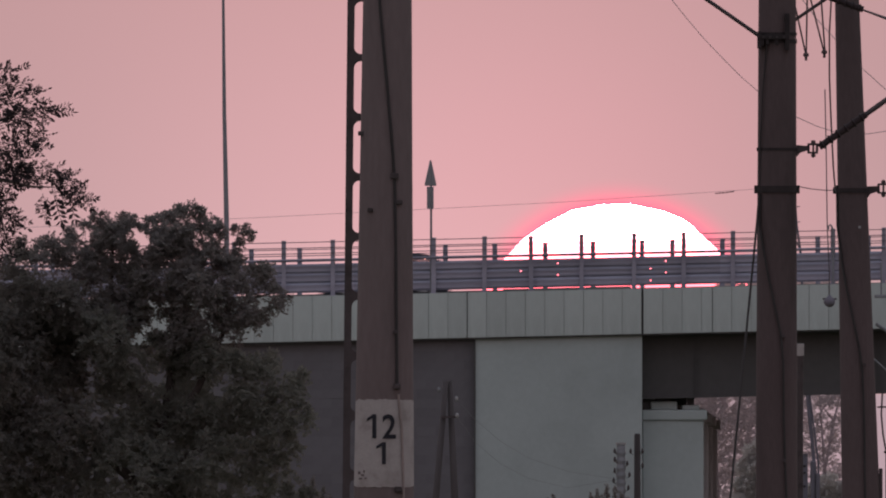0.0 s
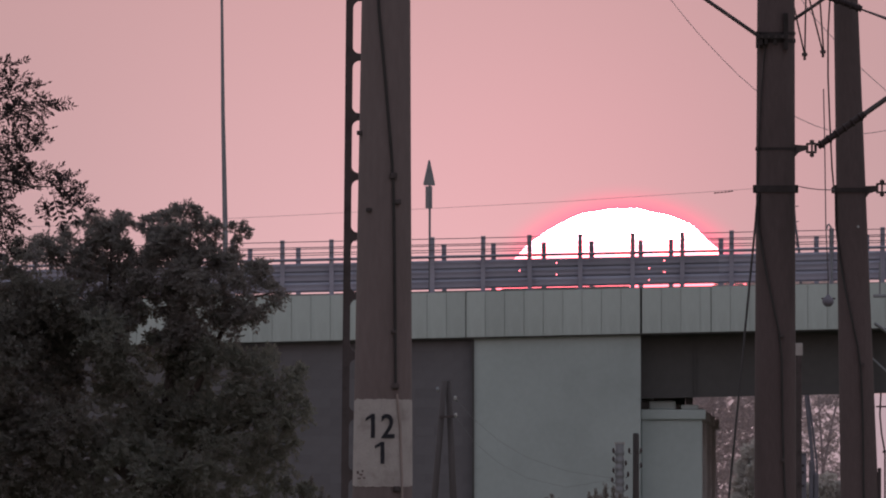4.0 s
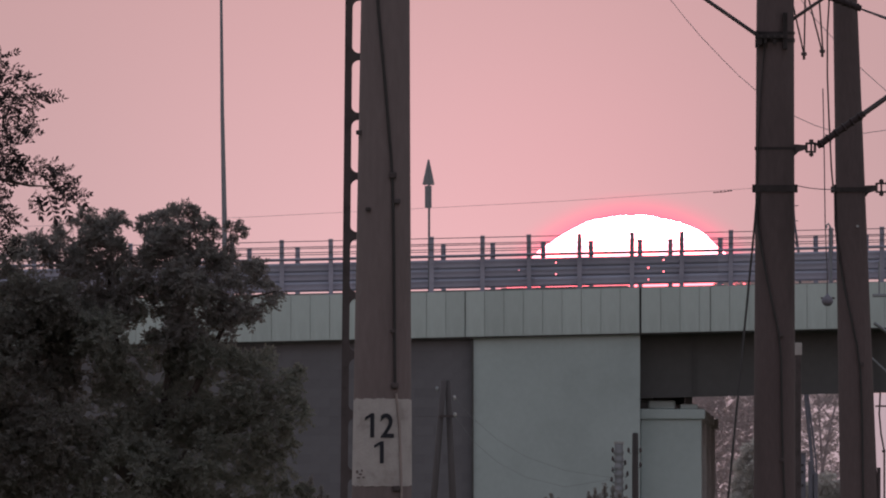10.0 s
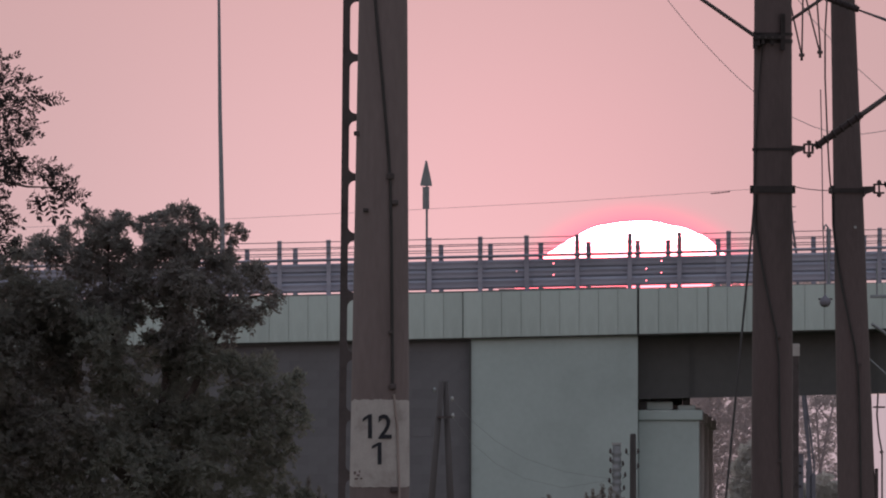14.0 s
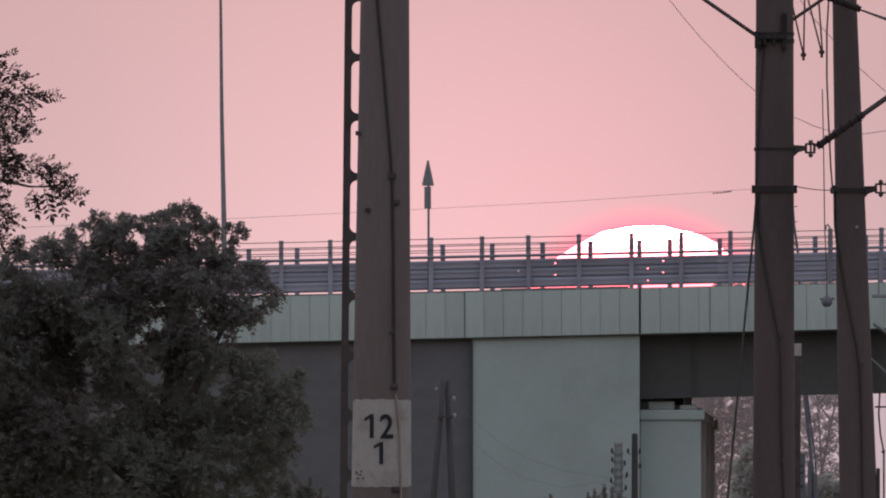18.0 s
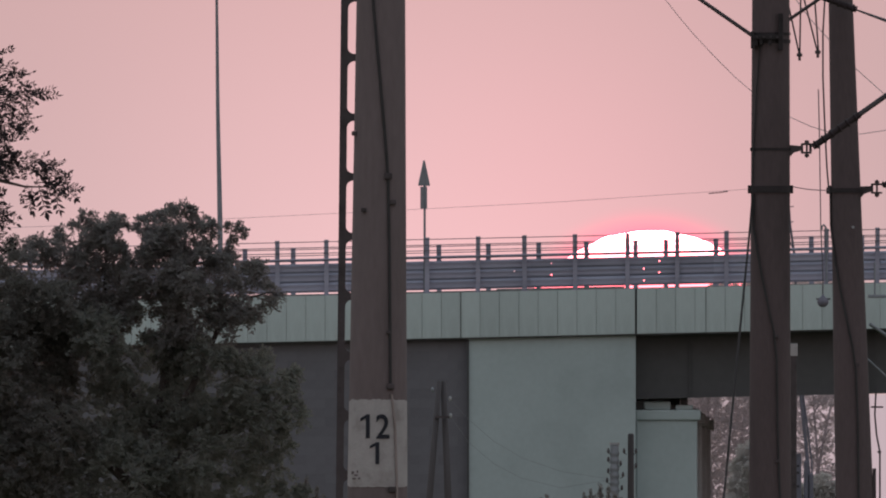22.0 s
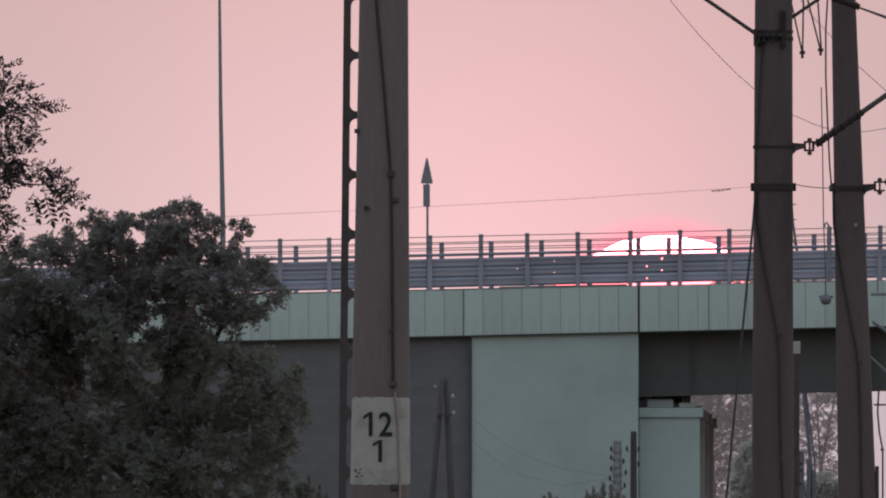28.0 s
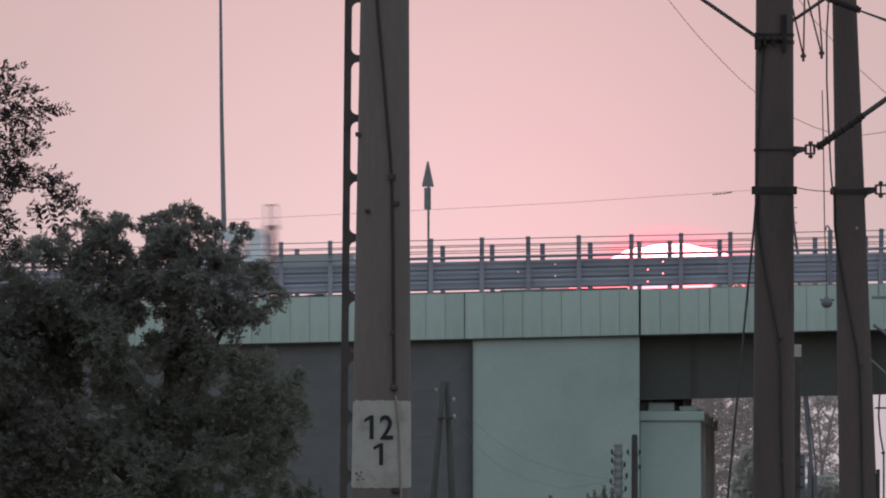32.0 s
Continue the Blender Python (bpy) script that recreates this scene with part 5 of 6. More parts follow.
# low growth at the foot of the view
def sapling(x, stems, seed, label):
    """Upright shoots, each with narrow leaves that point up and out. stems: (dx, height, lean)."""
    r = random.Random(seed)
    root = thing("sapling", (x, 200, 0), label, "sapling", "saplings")
    sprays = []
    for dx, h, lean in stems:
        part("stem", limb([(dx * 0.3, 0, 0), (dx * 0.8, 0, h * 0.6), (dx + lean, 0, h - 0.02)], 0.007, 0.002, 6), M_BARK, root)
        for k in range(40):
            f = k / 40
            o = Vector((dx + lean * (1 - f * 0.6), r.uniform(-0.01, 0.01), h - 0.02 - 0.22 * f))
            a = r.uniform(0, 2 * math.pi)
            sprays.append((o, Vector((math.cos(a) * (0.3 + 0.7 * f), math.sin(a) * 0.6, 0.9 - 0.4 * f)), r.uniform(0.7, 1.1) * (0.7 + 0.6 * f)))
    vs, fs = leaf_mesh(sprays, 0.023, seed, 3, 0.52, 0.2, 1.5, 0.3, 0.9)
    me = bpy.data.meshes.new("leaves")
    me.from_pydata([tuple(v) for v in vs], [], fs)
    me.materials.append(M_LEAF2)
    ob = new("leaves", me)
    ob.parent = root
    tagged(ob, kind="stuff")


sapling(0.680, [(0.0, 1.965, 0.0), (-0.03, 1.945, -0.01), (0.03, 1.940, 0.012)], 41, "thin sapling with a few dark leaves at its tip")
sapling(1.012, [(-0.05, 2.000, -0.01), (0.0, 2.030, 0.0), (0.045, 2.015, 0.012)], 42, "thin sapling with upright leafy shoots")
sapling(0.930, [(-0.01, 1.975, -0.006), (0.035, 1.955, 0.01)], 43, "thin short sapling with upright leafy shoots")
sapling(1.105, [(0.0, 1.970, 0.0), (0.03, 1.945, 0.01)], 44, "thin short sapling with upright leafy shoots")
sapling(-0.851, [(-0.04, 2.040, -0.01), (0.01, 2.070, 0.0), (0.06, 2.020, 0.02), (0.1, 1.96, 0.02)], 45, "thin sapling with spread leafy shoots below the wall")

# hazy shrub beside the far cabinet
far_shrub = thing("shrub", (13.4, 1112, 0), "low hazy grey-purple shrub beyond the overpass", "shrub")
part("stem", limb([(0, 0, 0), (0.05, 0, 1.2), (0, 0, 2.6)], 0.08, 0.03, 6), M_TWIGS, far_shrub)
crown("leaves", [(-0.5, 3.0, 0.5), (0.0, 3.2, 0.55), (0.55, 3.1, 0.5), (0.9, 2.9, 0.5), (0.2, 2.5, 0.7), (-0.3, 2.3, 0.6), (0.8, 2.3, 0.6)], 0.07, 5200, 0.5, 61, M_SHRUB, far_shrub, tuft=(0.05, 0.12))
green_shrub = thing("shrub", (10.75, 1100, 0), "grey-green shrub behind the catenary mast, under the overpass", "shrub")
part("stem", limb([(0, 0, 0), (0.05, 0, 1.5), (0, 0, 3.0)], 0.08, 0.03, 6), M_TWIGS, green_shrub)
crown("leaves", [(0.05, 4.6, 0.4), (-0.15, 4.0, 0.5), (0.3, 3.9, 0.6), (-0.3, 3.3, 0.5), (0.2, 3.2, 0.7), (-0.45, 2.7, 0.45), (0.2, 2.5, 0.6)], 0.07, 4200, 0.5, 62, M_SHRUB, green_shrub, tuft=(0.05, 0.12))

# woods beyond the overpass
r = random.Random(77)
sprays = []
for i in range(64000):
    x = r.uniform(6.779, 13.818) * 1.26
    top = 9.6 if x < 12.799 * 1.26 else 4.5 + noise.noise((x * 0.9, 0, 3.3))
    z = top * math.sqrt(r.random())
    thin = -0.05 if x > 11.632 * 1.25 else 0.26
    if noise.noise((x * 3.8, 5.0, z * 3.0)) + 0.5 * noise.noise((x * 9.0, 5.0, z * 9.0)) > thin or noise.noise((x * 1.1, 2.0, z * 0.9)) > 0.46:
        continue
    sprays.append((Vector((x, 1300 + r.uniform(-14, 14), z)), Vector((r.uniform(-1, 1), r.uniform(-1, 1), r.uniform(-.6, 1))), r.uniform(0.5, 1.5)))
far_sprays = []
for i in range(52000):
    x = r.uniform(6.779, 13.263) * 1.54
    z = (13.3 if x < 8.9 * 1.54 else 14.7 + 0.25 * noise.noise((x * 1.3, 0, 1.0))) * r.random()
    thin = -0.10 if x > 11.503 * 1.54 else 0.18
    if noise.noise((x * 5.0, 9.0, z * 5.0)) > thin:
        continue
    far_sprays.append((Vector((x, 1600 + r.uniform(-14, 14), z)), Vector((r.uniform(-1, 1), r.uniform(-1, 1), r.uniform(-.6, 1))), r.uniform(0.7, 1.8)))
for i in range(5000):
    x = r.uniform(8.95, 13.2) * 1.54
    z = 13.4 + 1.45 * r.random() + 0.2 * noise.noise((x * 1.3, 0, 1.0))
    far_sprays.append((Vector((x, 1600 + r.uniform(-14, 14), z)), Vector((r.uniform(-1, 1), r.uniform(-1, 1), r.uniform(-.6, 1))), r.uniform(0.7, 1.5)))
# the farther trees get the paler leaf, with more haze in its colour
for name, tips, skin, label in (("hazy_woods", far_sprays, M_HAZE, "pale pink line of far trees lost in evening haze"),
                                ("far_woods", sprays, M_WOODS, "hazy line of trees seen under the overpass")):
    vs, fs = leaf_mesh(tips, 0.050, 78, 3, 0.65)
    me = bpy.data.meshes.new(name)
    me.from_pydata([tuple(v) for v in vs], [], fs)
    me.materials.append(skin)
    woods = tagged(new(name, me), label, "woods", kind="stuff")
bm = B()
for x0, lean, h in ((9.558, 0.6, 7.0), (12.003, 1.4, 8.6), (12.559, -0.4, 8.0), (9.002, -0.3, 8.0)):
    x0 *= 1.25
    tube(bm, [(x0, 1301, -0.1), (x0 + 0.2 * lean, 1301, 0.35 * h), (x0 + 0.6 * lean, 1301, 0.7 * h), (x0 + lean, 1301, h)], [0.10, 0.08, 0.05, 0.02], 7)
    for k in range(7):
        f, sg = 0.25 + 0.1 * k, (-1) ** k
        q = Vector((x0 + lean * f * f * 1.1, 1300.6, h * f))
        tube(bm, [q, q + Vector((0.35 * sg, -0.2, 0.45)), q + Vector((0.8 * sg, -0.3, 0.8))], [0.035, 0.022, 0.008], 5)
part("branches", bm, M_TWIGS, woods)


# ---------------------------------------------------------------- vehicles
M_GLASS = tinted_glass("tinted_car_glass", (0.55, 0.54, 0.54))
M_PRIVACY = tinted_glass("dark_privacy_glass", (0.18, 0.18, 0.18))
M_TYRE = mat("tyre_rubber", (0.03, 0.03, 0.03), 0.1, 0.9, bump=0)
M_RIM = mat("alloy_rim", (0.5, 0.5, 0.52), 0.05, 0.35, 0.9, bump=0)
M_LAMP = mat("clear_lamp_lens", (0.75, 0.72, 0.70), 0.05, 0.15, bump=0)
M_TAIL = mat("red_lamp_lens", (0.45, 0.03, 0.03), 0.05, 0.2, bump=0)
M_TRIM = mat("black_plastic_trim", (0.03, 0.03, 0.032), 0.1, 0.6, bump=0)


def paint(name, c):
    return mat(name, c, 0.03, 0.4, 0.0, scale=2, bump=0, spec=0.3)


def vehicle(name, label, category, colour, length, lower, roof, pillars, wheels, width=1.76, glass=None):
    """A vehicle that faces +x. lower: outline of the body below the windows. roof: outline of the roof skin.
    pillars: (foot x, foot z, head x, head z, thickness). wheels: x of the axles."""
    v = thing(name, (0, 0, 0), label, category)
    skin = paint(name + "_paint", colour)
    w, glass = width / 2, glass or M_GLASS
    bm = prism(B(), lower, -w, w)
    bmesh.ops.bevel(bm, geom=[e for e in bm.edges if abs(e.verts[0].co.y - e.verts[1].co.y) < 0.01], offset=0.07, segments=3, affect="EDGES")
    part("body", bm, skin, v)
    bm = prism(B(), roof, -w * 0.82, w * 0.82)
    bmesh.ops.bevel(bm, geom=bm.edges[:], offset=0.025, segments=2, affect="EDGES")
    part("roof", bm, skin, v)
    for fx, fz, hx, hz, th in pillars:
        for s in (-1, 1):
            bm = B()
            y0, y1 = s * w * 0.96, s * w * 0.80
            q = [(fx - th / 2, fz, y0), (fx + th / 2, fz, y0), (hx + th / 2, hz, y1), (hx - th / 2, hz, y1)]
            a = [bm.verts.new((x, y, z)) for x, z, y in q]
            b = [bm.verts.new((x, y - s * 0.05, z)) for x, z, y in q]
            bm.faces.new(a), bm.faces.new(b[::-1])
            for i in range(4):
                bm.faces.new((a[i], a[(i + 1) % 4], b[(i + 1) % 4], b[i]))
            part("pillar", bm, skin, v)
    for p, q in zip(pillars, pillars[1:]):
        for s in (-1, 1):
            bm = B()
            f = [bm.verts.new(c) for c in ((p[0], s * w * 0.94, p[1]), (q[0], s * w * 0.94, q[1]), (q[2], s * w * 0.79, q[3]), (p[2], s * w * 0.79, p[3]))]
            bm.faces.new(f)
            bmesh.ops.solidify(bm, geom=bm.faces[:], thickness=0.008)
            part("window", bm, glass, v)
    for p, nm in ((pillars[0], "rear_window"), (pillars[-1], "windscreen")):
        bm = B()
        f = [bm.verts.new(c) for c in ((p[0], -w * 0.9, p[1]), (p[0], w * 0.9, p[1]), (p[2], w * 0.76, p[3]), (p[2], -w * 0.76, p[3]))]
        bm.faces.new(f)
        bmesh.ops.solidify(bm, geom=bm.faces[:], thickness=0.008)
        part(nm, bm, glass, v)
    rad = 0.33 if length < 5.2 else 0.36
    for x in wheels:
        for s in (-1, 1):
            wh = part("wheel", tube(B(), [(0, -0.08, 0), (0, 0.08, 0)], rad * 0.9, 20), M_TYRE, v)
            wh.matrix_basis = pose(x, s * (w - 0.10), rad)
            bm = tube(B(), [(0, -0.105, 0), (0, -0.08, 0), (0, 0.08, 0), (0, 0.105, 0)], [rad * 0.88, rad, rad, rad * 0.88], 24)
            part("tyre", bm, M_TYRE, wh)
            part("rim", tube(B(), [(0, -0.11, 0), (0, 0.11, 0)], rad * 0.6, 16), M_RIM, wh)
    x0, x1 = min(p[0] for p in lower), max(p[0] for p in lower)
    for s in (-1, 1):
        part("headlight", box(B(), x1 - 0.16, x1 - 0.02, s * w * 0.72 - 0.16, s * w * 0.72 + 0.16, 0.62, 0.76, bevel=0.03), M_LAMP, v)
        part("tail_light", box(B(), x0 + 0.01, x0 + 0.10, s * w * 0.78 - 0.12, s * w * 0.78 + 0.12, 0.70, 0.92, bevel=0.02), M_TAIL, v)
        p = pillars[-1]
        part("mirror", box(B(), p[0] - 0.22, p[0] - 0.08, s * (w + 0.12) - 0.09, s * (w + 0.12) + 0.09, p[1] + 0.02, p[1] + 0.18, bevel=0.03), skin, v)
        part("sill", box(B(), wheels[0] + 0.4, wheels[-1] - 0.4, s * w - 0.03, s * w + 0.012, 0.24, 0.34), M_TRIM, v)
    part("bumper", box(B(), x1 - 0.12, x1 + 0.03, -w * 0.9, w * 0.9, 0.30, 0.50, bevel=0.04), M_TRIM, v)
    part("bumper", box(B(), x0 - 0.03, x0 + 0.12, -w * 0.9, w * 0.9, 0.32, 0.54, bevel=0.04), M_TRIM, v)
    return v


def seats(v, rows, z):
    for x in rows:
        for y in (-0.4, 0.4):
            seat = part("seat", box(B(), x - 0.10, x + 0.08, y - 0.24, y + 0.24, z - 0.45, z + 0.14, bevel=0.04), M_TRIM, v)
            part("headrest", box(B(), x - 0.08, x + 0.03, y - 0.12, y + 0.12, z + 0.16, z + 0.33, bevel=0.03), M_TRIM, seat)


def sedan(label, colour, hatch=False, tall=0.0, f=0.14, glass=None, rear=0.0):
    L = 4.35
    tail = [(-2.15, 0.96), (-1.55, 1.02)] if not hatch else [(-2.05, 1.0), (-1.9, 1.04)]
    lower = [(-2.15, f), (2.1, f), (2.17, 0.45), (2.1, 0.70), (1.7, 0.84), (0.95, 0.98)] + tail[::-1] + [(-2.17, 0.6)]
    back = (-1.55 if not hatch else -1.95) - rear
    rb = (-0.95 if not hatch else -1.50) - rear
    roof = [(rb - 0.25, 1.30), (rb - 0.05, 1.38), (rb + 0.25, 1.43), (-0.3, 1.46), (0.1, 1.44), (0.36, 1.38), (0.48, 1.28), (0.35, 1.26), (rb, 1.27)]
    pillars = [(back, 1.0, rb, 1.32, 0.36), (back * 0.62, 1.0, rb * 0.7, 1.34, 0.12), (-0.2, 0.98, -0.25, 1.34, 0.12), (0.98, 0.96, 0.34, 1.32, 0.12)]
    roof = [(x, z + tall) for x, z in roof]
    pillars = [(a, b, c, d + tall, e) for a, b, c, d, e in pillars]
    v = vehicle("car", label, "car", colour, L, lower, roof, pillars, (-1.3, 1.3), glass=glass)
    seats(v, (-0.9, 0.1), 0.92)
    return v


def off_roader(label, colour):
    f = 0.2
    lower = [(-2.3, f), (2.2, f), (2.28, 0.6), (2.22, 1.0), (1.9, 1.12), (0.9, 1.22), (-2.3, 1.26), (-2.34, 0.7)]
    roof = [(-2.30, 1.72), (-2.2, 1.88), (-2.0, 1.94), (-0.9, 1.98), (-0.2, 1.96), (0.12, 1.88), (0.30, 1.72), (0.12, 1.68), (-2.1, 1.68)]
    pillars = [(-2.17, 1.2, -2.12, 1.76, 0.32), (-1.75, 1.2, -1.75, 1.78, 0.16), (-0.55, 1.18, -0.55, 1.78, 0.24), (-0.18, 1.18, -0.2, 1.78, 0.20), (0.86, 1.16, 0.14, 1.76, 0.20)]
    v = vehicle("off_roader", label, "car", colour, 4.6, lower, roof, pillars, (-1.4, 1.45), 1.85)
    seats(v, (-1.1, -0.3), 1.18)
    part("spare_wheel", place_back(tube(B(), [(-0.1, 0, 0), (0.1, 0, 0)], 0.34, 24)), M_TYRE, v)
    return v


def place_back(bm):
    bmesh.ops.translate(bm, verts=bm.verts[:], vec=(-2.44, 0, 1.0))
    return bm


def crew_truck(label, colour):
    f = 0.2
    lower = [(0.1, f), (2.65, f), (2.75, 0.7), (2.72, 1.05), (2.45, 1.26), (2.0, 1.40), (-0.35, 1.44), (-0.35, f)]
    roof = [(-0.37, 2.05), (-0.34, 2.32), (-0.2, 2.40), (0.4, 2.45), (0.98, 2.38), (1.24, 2.20), (1.36, 2.06), (1.14, 2.04), (-0.2, 2.04)]
    pillars = [(-0.06, 1.42, -0.06, 2.10, 0.58), (0.72, 1.42, 0.66, 2.10, 0.38), (1.90, 1.38, 1.20, 2.10, 0.26)]
    v = vehicle("crew_cab_truck", label, "truck", colour, 6.2, lower, roof, pillars, (-2.1, 2.0), 1.95)
    seats(v, (-0.05, 0.85), 1.30)
    part("chassis", box(B(), -3.3, 0.3, -0.4, 0.4, 0.45, 0.62), M_TRIM, v)
    part("load_bed", box(B(), -3.45, -0.72, -1.0, 1.0, 0.85, 0.95), M_BOARD, v)
    for y in (-1.0, 0.975):
        part("side_board", box(B(), -3.45, -0.72, y, y + 0.025, 0.95, 1.52), M_BOARD, v)
    part("tail_board", box(B(), -3.45, -3.42, -1.0, 1.0, 0.95, 1.52), M_BOARD, v)
    part("cab_back", box(B(), -0.40, -0.34, -0.9, 0.9, 0.5, 2.2), bpy.data.materials["crew_cab_truck_paint"], v)
    rk = part("crane_column", box(B(), -0.70, -0.44, -0.14, 0.14, 0.62, 2.50, bevel=0.02), M_COLUMN, v, "dull red crane column")
    part("crane_jib", box(B(), -0.78, -0.38, -0.10, 0.10, 2.36, 2.52, bevel=0.02), M_COLUMN, rk)
    for y in (-0.22, 0.22):
        part("rack_bar", tube(B(), [(-0.70, y, 2.36), (-0.70, y, 3.16), (-0.46, y, 3.16), (-0.46, y, 2.36)], 0.032, 6), M_GREYP, rk)
    part("rack_top", box(B(), -0.70, -0.46, -0.24, 0.24, 3.15, 3.21), M_GREYP, rk)
    return v


M_BOARD = mat("pale_truck_board", (0.42, 0.43, 0.45), 0.08, 0.7, scale=2, bump=0.05)
M_COLUMN = mat("dull_red_paint", (0.20, 0.07, 0.08), 0.15, 0.6, bump=0)
Z_ROAD = Z_TOP - 0.05
car_grey = sedan("dark grey hatchback car driving over the bridge", (0.09, 0.09, 0.10), True, 0.12)
car_silver = sedan("silver grey hatchback car driving over the bridge", (0.30, 0.31, 0.34), True)
car_dark = sedan("green-grey saloon car with darkly tinted windows on the bridge", (0.30, 0.31, 0.30), False, 0.15, 0.08, M_PRIVACY, 0.3)
car_blue = sedan("dark blue-grey hatchback driving over the bridge", (0.08, 0.085, 0.11), True)
car_white = sedan("pale grey saloon car driving over the bridge", (0.32, 0.34, 0.32))
suv = off_roader("boxy dark off-road wagon driving over the bridge", (0.06, 0.06, 0.07))
truck = crew_truck("white crew-cab flatbed truck with a small crane column", (0.78, 0.80, 0.88))



# ---------------------------------------------------------------- movement
def drive(v, lane, turn, marks, wait_from=150.0, wait_to=150.0):
    """marks: (seconds, x) along the road. Before and after, the vehicle rolls on to the ramp ends and waits there."""
    (ta, xa), (tb, xb) = marks[0], marks[1]
    (tc, xc), (td, xd) = marks[-2], marks[-1]
    v_in, v_out = (xb - xa) / (tb - ta), (xd - xc) / (td - tc)
    start, stop = math.copysign(wait_from, -v_in), math.copysign(wait_to, v_out)
    rows = list(marks)
    t_in = ta - (xa - start) / v_in
    if t_in > 0:
        rows = [(0, start), (t_in, start), ((t_in + ta) / 2, (start + xa) / 2)] + rows
    elif ta > 0:
        rows = [(0, xa - v_in * ta)] + rows
    t_out = td + (stop - xd) / v_out
    if t_out < 32:
        rows += [((t_out + td) / 2, (stop + xd) / 2), (t_out, stop), (32, stop)]
    elif td < 32:
        rows += [(32, xd + v_out * (32 - td))]
    tilt = lambda x: math.degrees(math.atan((rise(x + 1) - rise(x - 1)) / 2))
    walk(v, [(t, pose(x, lane, Z_ROAD + rise(x), 0, (-tilt(x) if turn == 0 else tilt(x)), turn)) for t, x in rows])


def sway(ob, rows):
    walk(ob, [(t, pose(x, 0, z)) for t, x, z in rows])


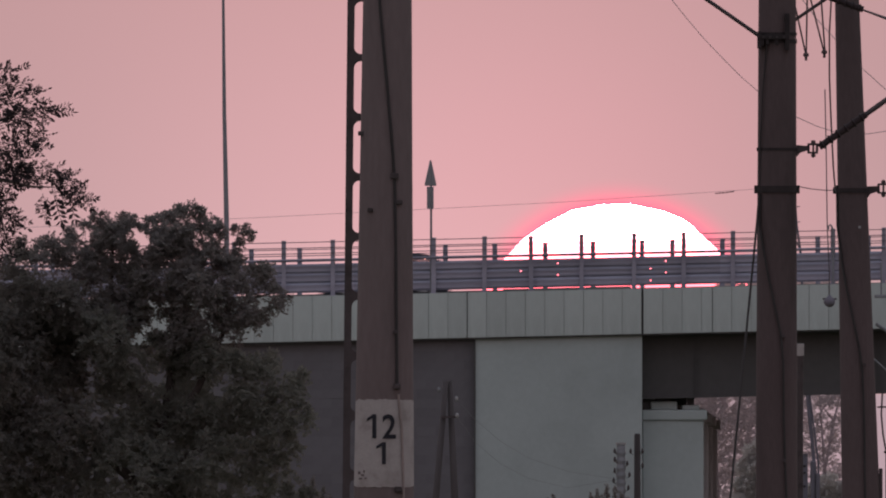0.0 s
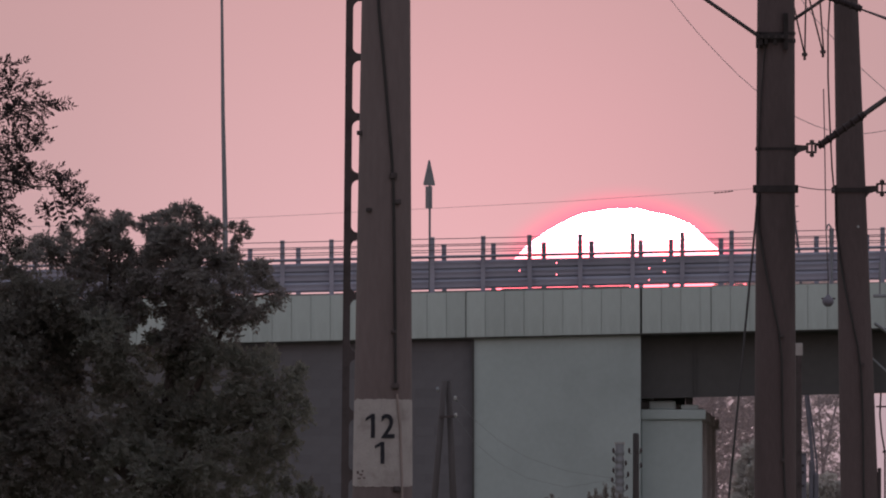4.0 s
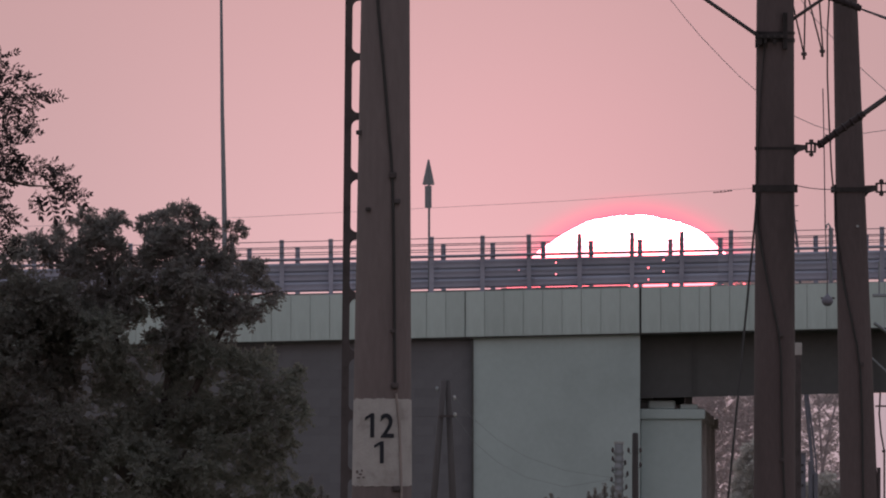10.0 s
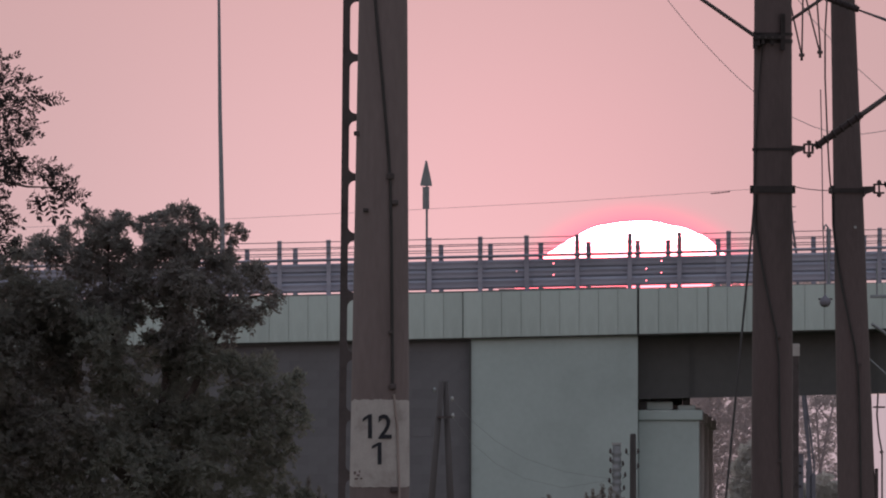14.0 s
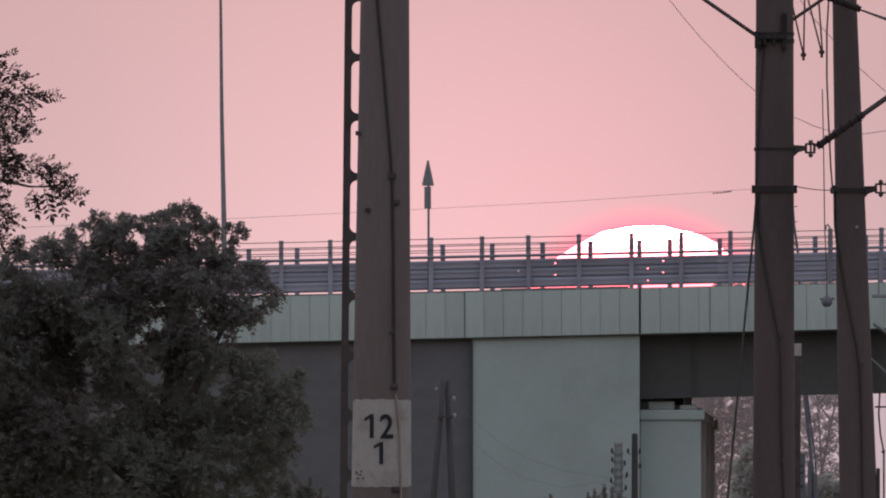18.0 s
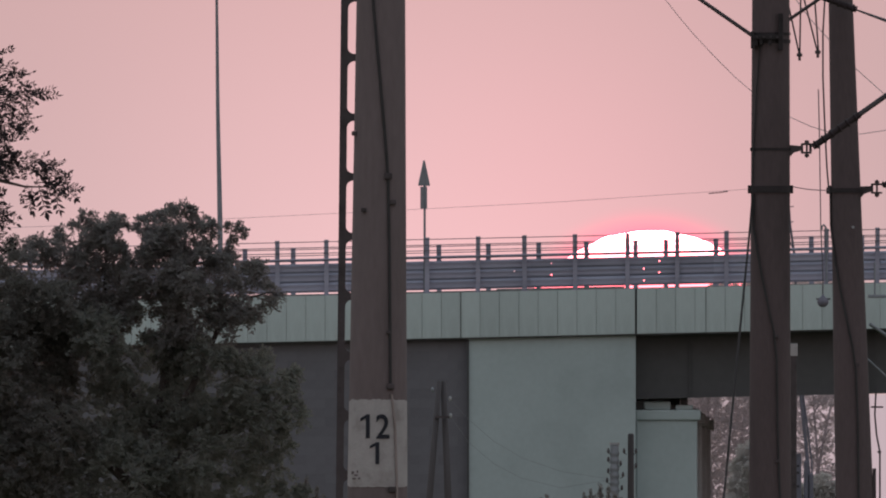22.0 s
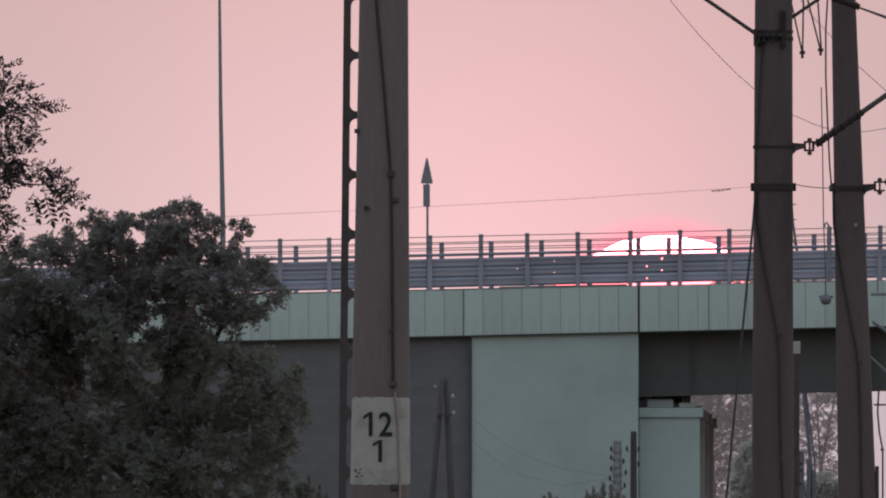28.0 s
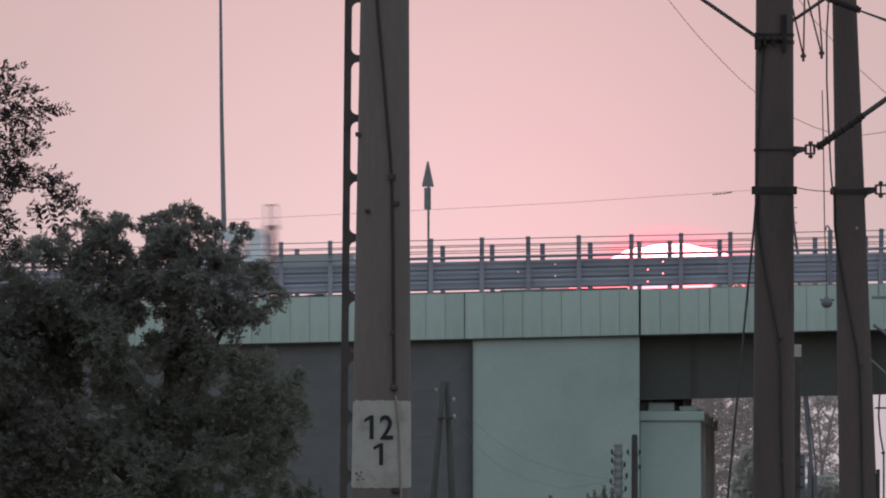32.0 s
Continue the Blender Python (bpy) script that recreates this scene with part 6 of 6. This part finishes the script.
def motions():
    walk(sun, [(0, pose(25.904, 4800, 29.741)), (16, pose(30.264, 4800, 26.834)), (32, pose(34.624, 4800, 23.928))])
    NEAR, FAR = 1043.6, 1048.6
    drive(car_blue, FAR, 180, [(0, -2.017), (0.1, -3.791), (0.2, -5.546)], 150, 190)
    drive(car_grey, FAR, 180, [(1.1, 12.736), (1.5, 5.154), (1.7, 1.345), (2.0, -4.258)], 130, 175)
    drive(suv, NEAR, 0, [(1.7, -5.892), (2.0, 1.598), (2.2, 6.616), (2.5, 14.051)], 130, 175)
    drive(car_dark, NEAR, 0, [(24.7, -4.9), (24.9, 1.75), (25.0, 5.5), (25.1, 8.2), (25.2, 10.6)], 145, 160)
    drive(car_silver, FAR, 180, [(25.2, 12.885), (25.3, 9.991), (25.4, 7.096), (25.5, 3.847)], 145, 160)
    drive(car_white, NEAR, 0, [(30.0, -5.6), (30.4, 3.736), (30.6, 8.884)], 160, 145)
    drive(truck, FAR, 180, [(31.0, 15.6), (31.1, 13.45), (31.2, 11.35), (31.3, 9.2), (31.4, 7.1), (31.5, 4.967), (31.7, 1.1), (32.0, -6.200)], 165, 150)
    sway(upper_branch, [(0, 0.028, -0.065), (0.5, 0.04, -0.05), (1, 0.0, -0.025), (1.5, 0.0, -0.035), (2, 0.012, -0.04), (2.5, 0.03, -0.045), (3, 0.045, -0.045), (3.5, 0.04, -0.04), (5.5, 0.03, -0.025), (6, 0.0225, -0.0232), (6.5, -0.0204, 0.0234), (7, -0.0041, 0.0095), (7.5, 0.0123, -0.0101), (8, 0.0423, -0.0474), (8.5, -0.0007, -0.0080), (9, -0.0146, 0.0058), (9.5, -0.0164, 0.0052), (10, -0.0139, 0.0048), (10.5, 0.0208, -0.0184), (11, 0.0364, -0.0276), (11.5, 0.0334, -0.0177), (12, 0.0348, -0.0265), (12.5, 0.0365, -0.0231), (13, -0.0098, 0.0141), (13.5, -0.0098, 0.0095), (14, 0.0029, -0.0039), (14.5, 0.0139, -0.0086), (16.5, 0.0339, -0.0271), (17, 0.0095, -0.0178), (17.5, -0.0108, 0.0372), (18, -0.0229, 0.0105), (18.5, -0.0445, 0.0261), (19, -0.0218, 0.0190), (19.5, -0.0102, 0.0249), (20, -0.0178, 0.0354), (20.5, -0.0033, 0.0163), (21, -0.0021, -0.0058), (21.5, -0.0067, 0.0127), (22, -0.0207, 0.0250), (22.5, 0.0084, -0.0445), (23, 0.0316, -0.0370), (23.5, 0.0455, -0.0452), (24, 0.0270, -0.0070), (24.5, 0.0235, -0.0283), (25, 0.0217, -0.0104), (25.5, -0.0039, -0.0111), (27.5, 0.0, -0.045), (28, 0.009, -0.055), (28.5, 0.002, -0.045), (29, -0.004, -0.038), (30, -0.006, -0.036), (31, 0.009, -0.032), (31.5, 0.018, -0.04), (32, 0.028, -0.055)])
    sway(lower_branch, [(0, 0.0219, -0.0236), (0.5, 0.0363, -0.0195), (1, 0.0152, -0.0178), (1.5, 0.0125, -0.0190), (2, 0.0109, -0.0073), (2.5, 0.0362, -0.0339), (3, 0.0277, -0.0050), (3.5, 0.0281, -0.0350), (5.5, 0.0179, -0.0066), (6, 0.0138, -0.0096), (6.5, -0.0061, 0.0230), (7, -0.0037, 0.0182), (7.5, 0.0078, 0.0125), (8, 0.0103, -0.0059), (8.5, 0.0045, -0.0132), (9, -0.0003, -0.0037), (9.5, -0.0067, -0.0042), (10, -0.0044, -0.0050), (10.5, 0.0073, -0.0097), (11, 0.0276, -0.0467), (11.5, 0.0153, 0.0095), (12, 0.0351, -0.0268), (12.5, 0.0230, -0.0095), (13, 0.0091, -0.0002), (13.5, -0.0003, -0.0003), (14, -0.0013, 0.0003), (14.5, -0.0090, 0.0141), (16.5, -0.0002, -0.0038), (17, -0.0061, 0.0079), (17.5, -0.0101, 0.0259), (18, -0.0200, 0.0086), (18.5, -0.0323, 0.0240), (19, -0.0282, 0.0240), (19.5, -0.0189, 0.0367), (20, -0.0148, 0.0216), (20.5, -0.0141, 0.0188), (21, -0.0014, -0.0056), (21.5, -0.0061, 0.0106), (22, -0.0269, 0.0276), (22.5, -0.0048, -0.0167), (23, 0.0138, -0.0253), (23.5, 0.0182, -0.0287), (24, 0.0045, 0.0026), (24.5, 0.0078, -0.0187), (25, 0.0015, -0.0010), (25.5, -0.0147, 0.0007), (27.5, -0.0042, -0.0107), (28, -0.0096, -0.0264), (28.5, -0.0141, -0.0190), (29, -0.0182, -0.0114), (29.5, -0.0235, -0.0048), (30, -0.0246, -0.0141), (30.5, -0.0247, -0.0125), (31, -0.0149, -0.0247), (31.5, -0.0183, -0.0187), (32, -0.0100, -0.0369)])
    sway(hang_branch, [(0, 0.0109, -0.0118), (1, 0.0076, -0.0089), (2, 0.0055, -0.0036), (3, 0.0139, -0.0025), (6, 0.0069, -0.0048), (7, -0.0018, 0.0091), (8, 0.0052, -0.0030), (9, -0.0002, -0.0018), (10, -0.0022, -0.0025), (11, 0.0138, -0.0234), (12, 0.0176, -0.0134), (13, 0.0045, -0.0001), (14, -0.0006, 0.0002), (17, -0.0031, 0.0040), (18, -0.0100, 0.0043), (19, -0.0141, 0.0120), (20, -0.0074, 0.0108), (21, -0.0007, -0.0028), (22, -0.0135, 0.0138), (23, 0.0069, -0.0127), (24, 0.0023, 0.0013), (25, 0.0008, -0.0005), (28, -0.0048, -0.0132), (29, -0.0091, -0.0057), (30, -0.0123, -0.0071), (31, -0.0074, -0.0124), (32, -0.0050, -0.0185)])
    sway(top_mid, [(0, 0.0117, -0.0100), (1, -0.0013, -0.0030), (2, 0.0232, -0.0046), (3, 0.0022, -0.0074), (6, -0.0060, -0.0045), (7, 0.0062, -0.0018), (8, 0.0034, -0.0058), (9, -0.0143, -0.0142), (10, -0.0137, -0.0100), (11, -0.0115, -0.0100), (12, 0.0000, -0.0087), (13, -0.0280, -0.0073), (14, -0.0020, -0.0094), (17, -0.0047, -0.0086), (18, -0.0021, -0.0079), (19, 0.0021, -0.0060), (20, -0.0041, -0.0058), (21, -0.0022, -0.0108), (22, 0.0006, -0.0045), (23, -0.0034, -0.0066), (24, 0.0048, -0.0038), (25, 0.0123, -0.0054), (28, 0.0076, -0.0025), (29, 0.0081, -0.0038), (30, 0.0087, -0.0018), (31, 0.0068, -0.0005), (32, 0.0041, -0.0038)])
    for bough in (top_right, right_sprig):
        sway(bough, [(0, 0.0085, -0.0204), (1, -0.0047, -0.0029), (2, 0.0284, -0.0122), (3, 0.0153, -0.0095), (6, -0.0121, 0.0014), (7, 0.0005, 0.0013), (8, 0.0002, -0.0164), (9, -0.0283, -0.0084), (10, -0.0221, -0.0042), (11, -0.0229, -0.0042), (12, -0.0087, -0.0139), (13, -0.0394, 0.0014), (14, -0.0077, -0.0144), (17, 0.0030, -0.0165), (18, -0.0133, -0.0104), (19, 0.0044, -0.0139), (20, -0.0016, 0.0001), (21, -0.0026, 0.0008), (22, 0.0059, -0.0040), (23, 0.0043, -0.0007), (24, 0.0044, -0.0007), (25, 0.0120, 0.0005), (28, 0.0206, -0.0019), (29, 0.0158, -0.0064), (30, 0.0194, -0.0043), (31, 0.0148, -0.0057), (32, 0.0144, -0.0036)])
    sway(top_left, [(0, 0.0200, -0.0124), (1, 0.0125, -0.0056), (2, 0.0506, -0.0096), (3, -0.0059, -0.0069), (6, -0.0006, -0.0017), (7, 0.0063, 0.0040), (8, -0.0428, 0.0191), (9, -0.0550, 0.0053), (10, -0.0434, 0.0038), (11, -0.0331, 0.0038), (12, -0.0243, 0.0052), (13, -0.0550, 0.0094), (14, 0.0091, -0.0007), (17, -0.0183, -0.0028), (18, 0.0363, -0.0184), (19, -0.0005, -0.0112), (20, 0.0153, -0.0194), (21, -0.0017, -0.0187), (22, -0.0100, -0.0124), (23, 0.0105, -0.0144), (24, 0.0159, -0.0144), (25, 0.0288, -0.0075), (28, 0.0321, -0.0214), (29, 0.0166, -0.0090), (30, 0.0145, -0.0070), (31, 0.0042, -0.0084), (32, -0.0122, -0.0063)])
    sway(low_right, [(0, 0.0016, -0.0125), (1, 0.0042, -0.0028), (2, 0.0042, -0.0017), (3, 0.0026, 0.0093), (6, -0.0105, 0.0223), (7, 0.0038, -0.0083), (8, 0.0081, -0.0221), (9, -0.0019, -0.0200), (10, -0.0100, 0.0050), (11, -0.0061, 0.0093), (12, 0.0010, -0.0244), (13, -0.0019, -0.0039), (14, 0.0015, -0.0205), (17, 0.0015, -0.0179), (18, 0.0016, -0.0131), (19, -0.0019, -0.0159), (20, -0.0024, -0.0005), (21, 0.0014, 0.0044), (22, -0.0007, 0.0049), (23, -0.0017, -0.0011), (24, -0.0019, -0.0056), (25, 0.0087, -0.0132), (28, 0.0025, -0.0021), (29, 0.0032, -0.0010), (30, 0.0058, -0.0039), (31, 0.0064, -0.0048), (32, 0.0021, -0.0034)])
    sway(left_mass, [(0, 0.0069, -0.0055), (1, 0.0024, -0.0030), (2, 0.0220, -0.0038), (3, -0.0004, -0.0039), (6, -0.0021, -0.0023), (7, 0.0036, 0.0010), (8, -0.0111, 0.0051), (9, -0.0201, -0.0031), (10, -0.0165, -0.0023), (11, -0.0135, -0.0023), (12, -0.0066, 0.0001), (13, -0.0234, -0.0007), (14, 0.0036, -0.0018), (17, -0.0062, -0.0031), (18, 0.0118, -0.0075), (19, 0.0012, -0.0048), (20, 0.0041, -0.0080), (21, -0.0013, -0.0093), (22, -0.0030, -0.0055), (23, 0.0012, -0.0068), (24, 0.0061, -0.0051), (25, 0.0106, -0.0043), (28, 0.0110, -0.0076), (29, 0.0065, -0.0035), (30, 0.0052, -0.0023), (31, 0.0023, -0.0031), (32, -0.0026, -0.0035)])


motions()
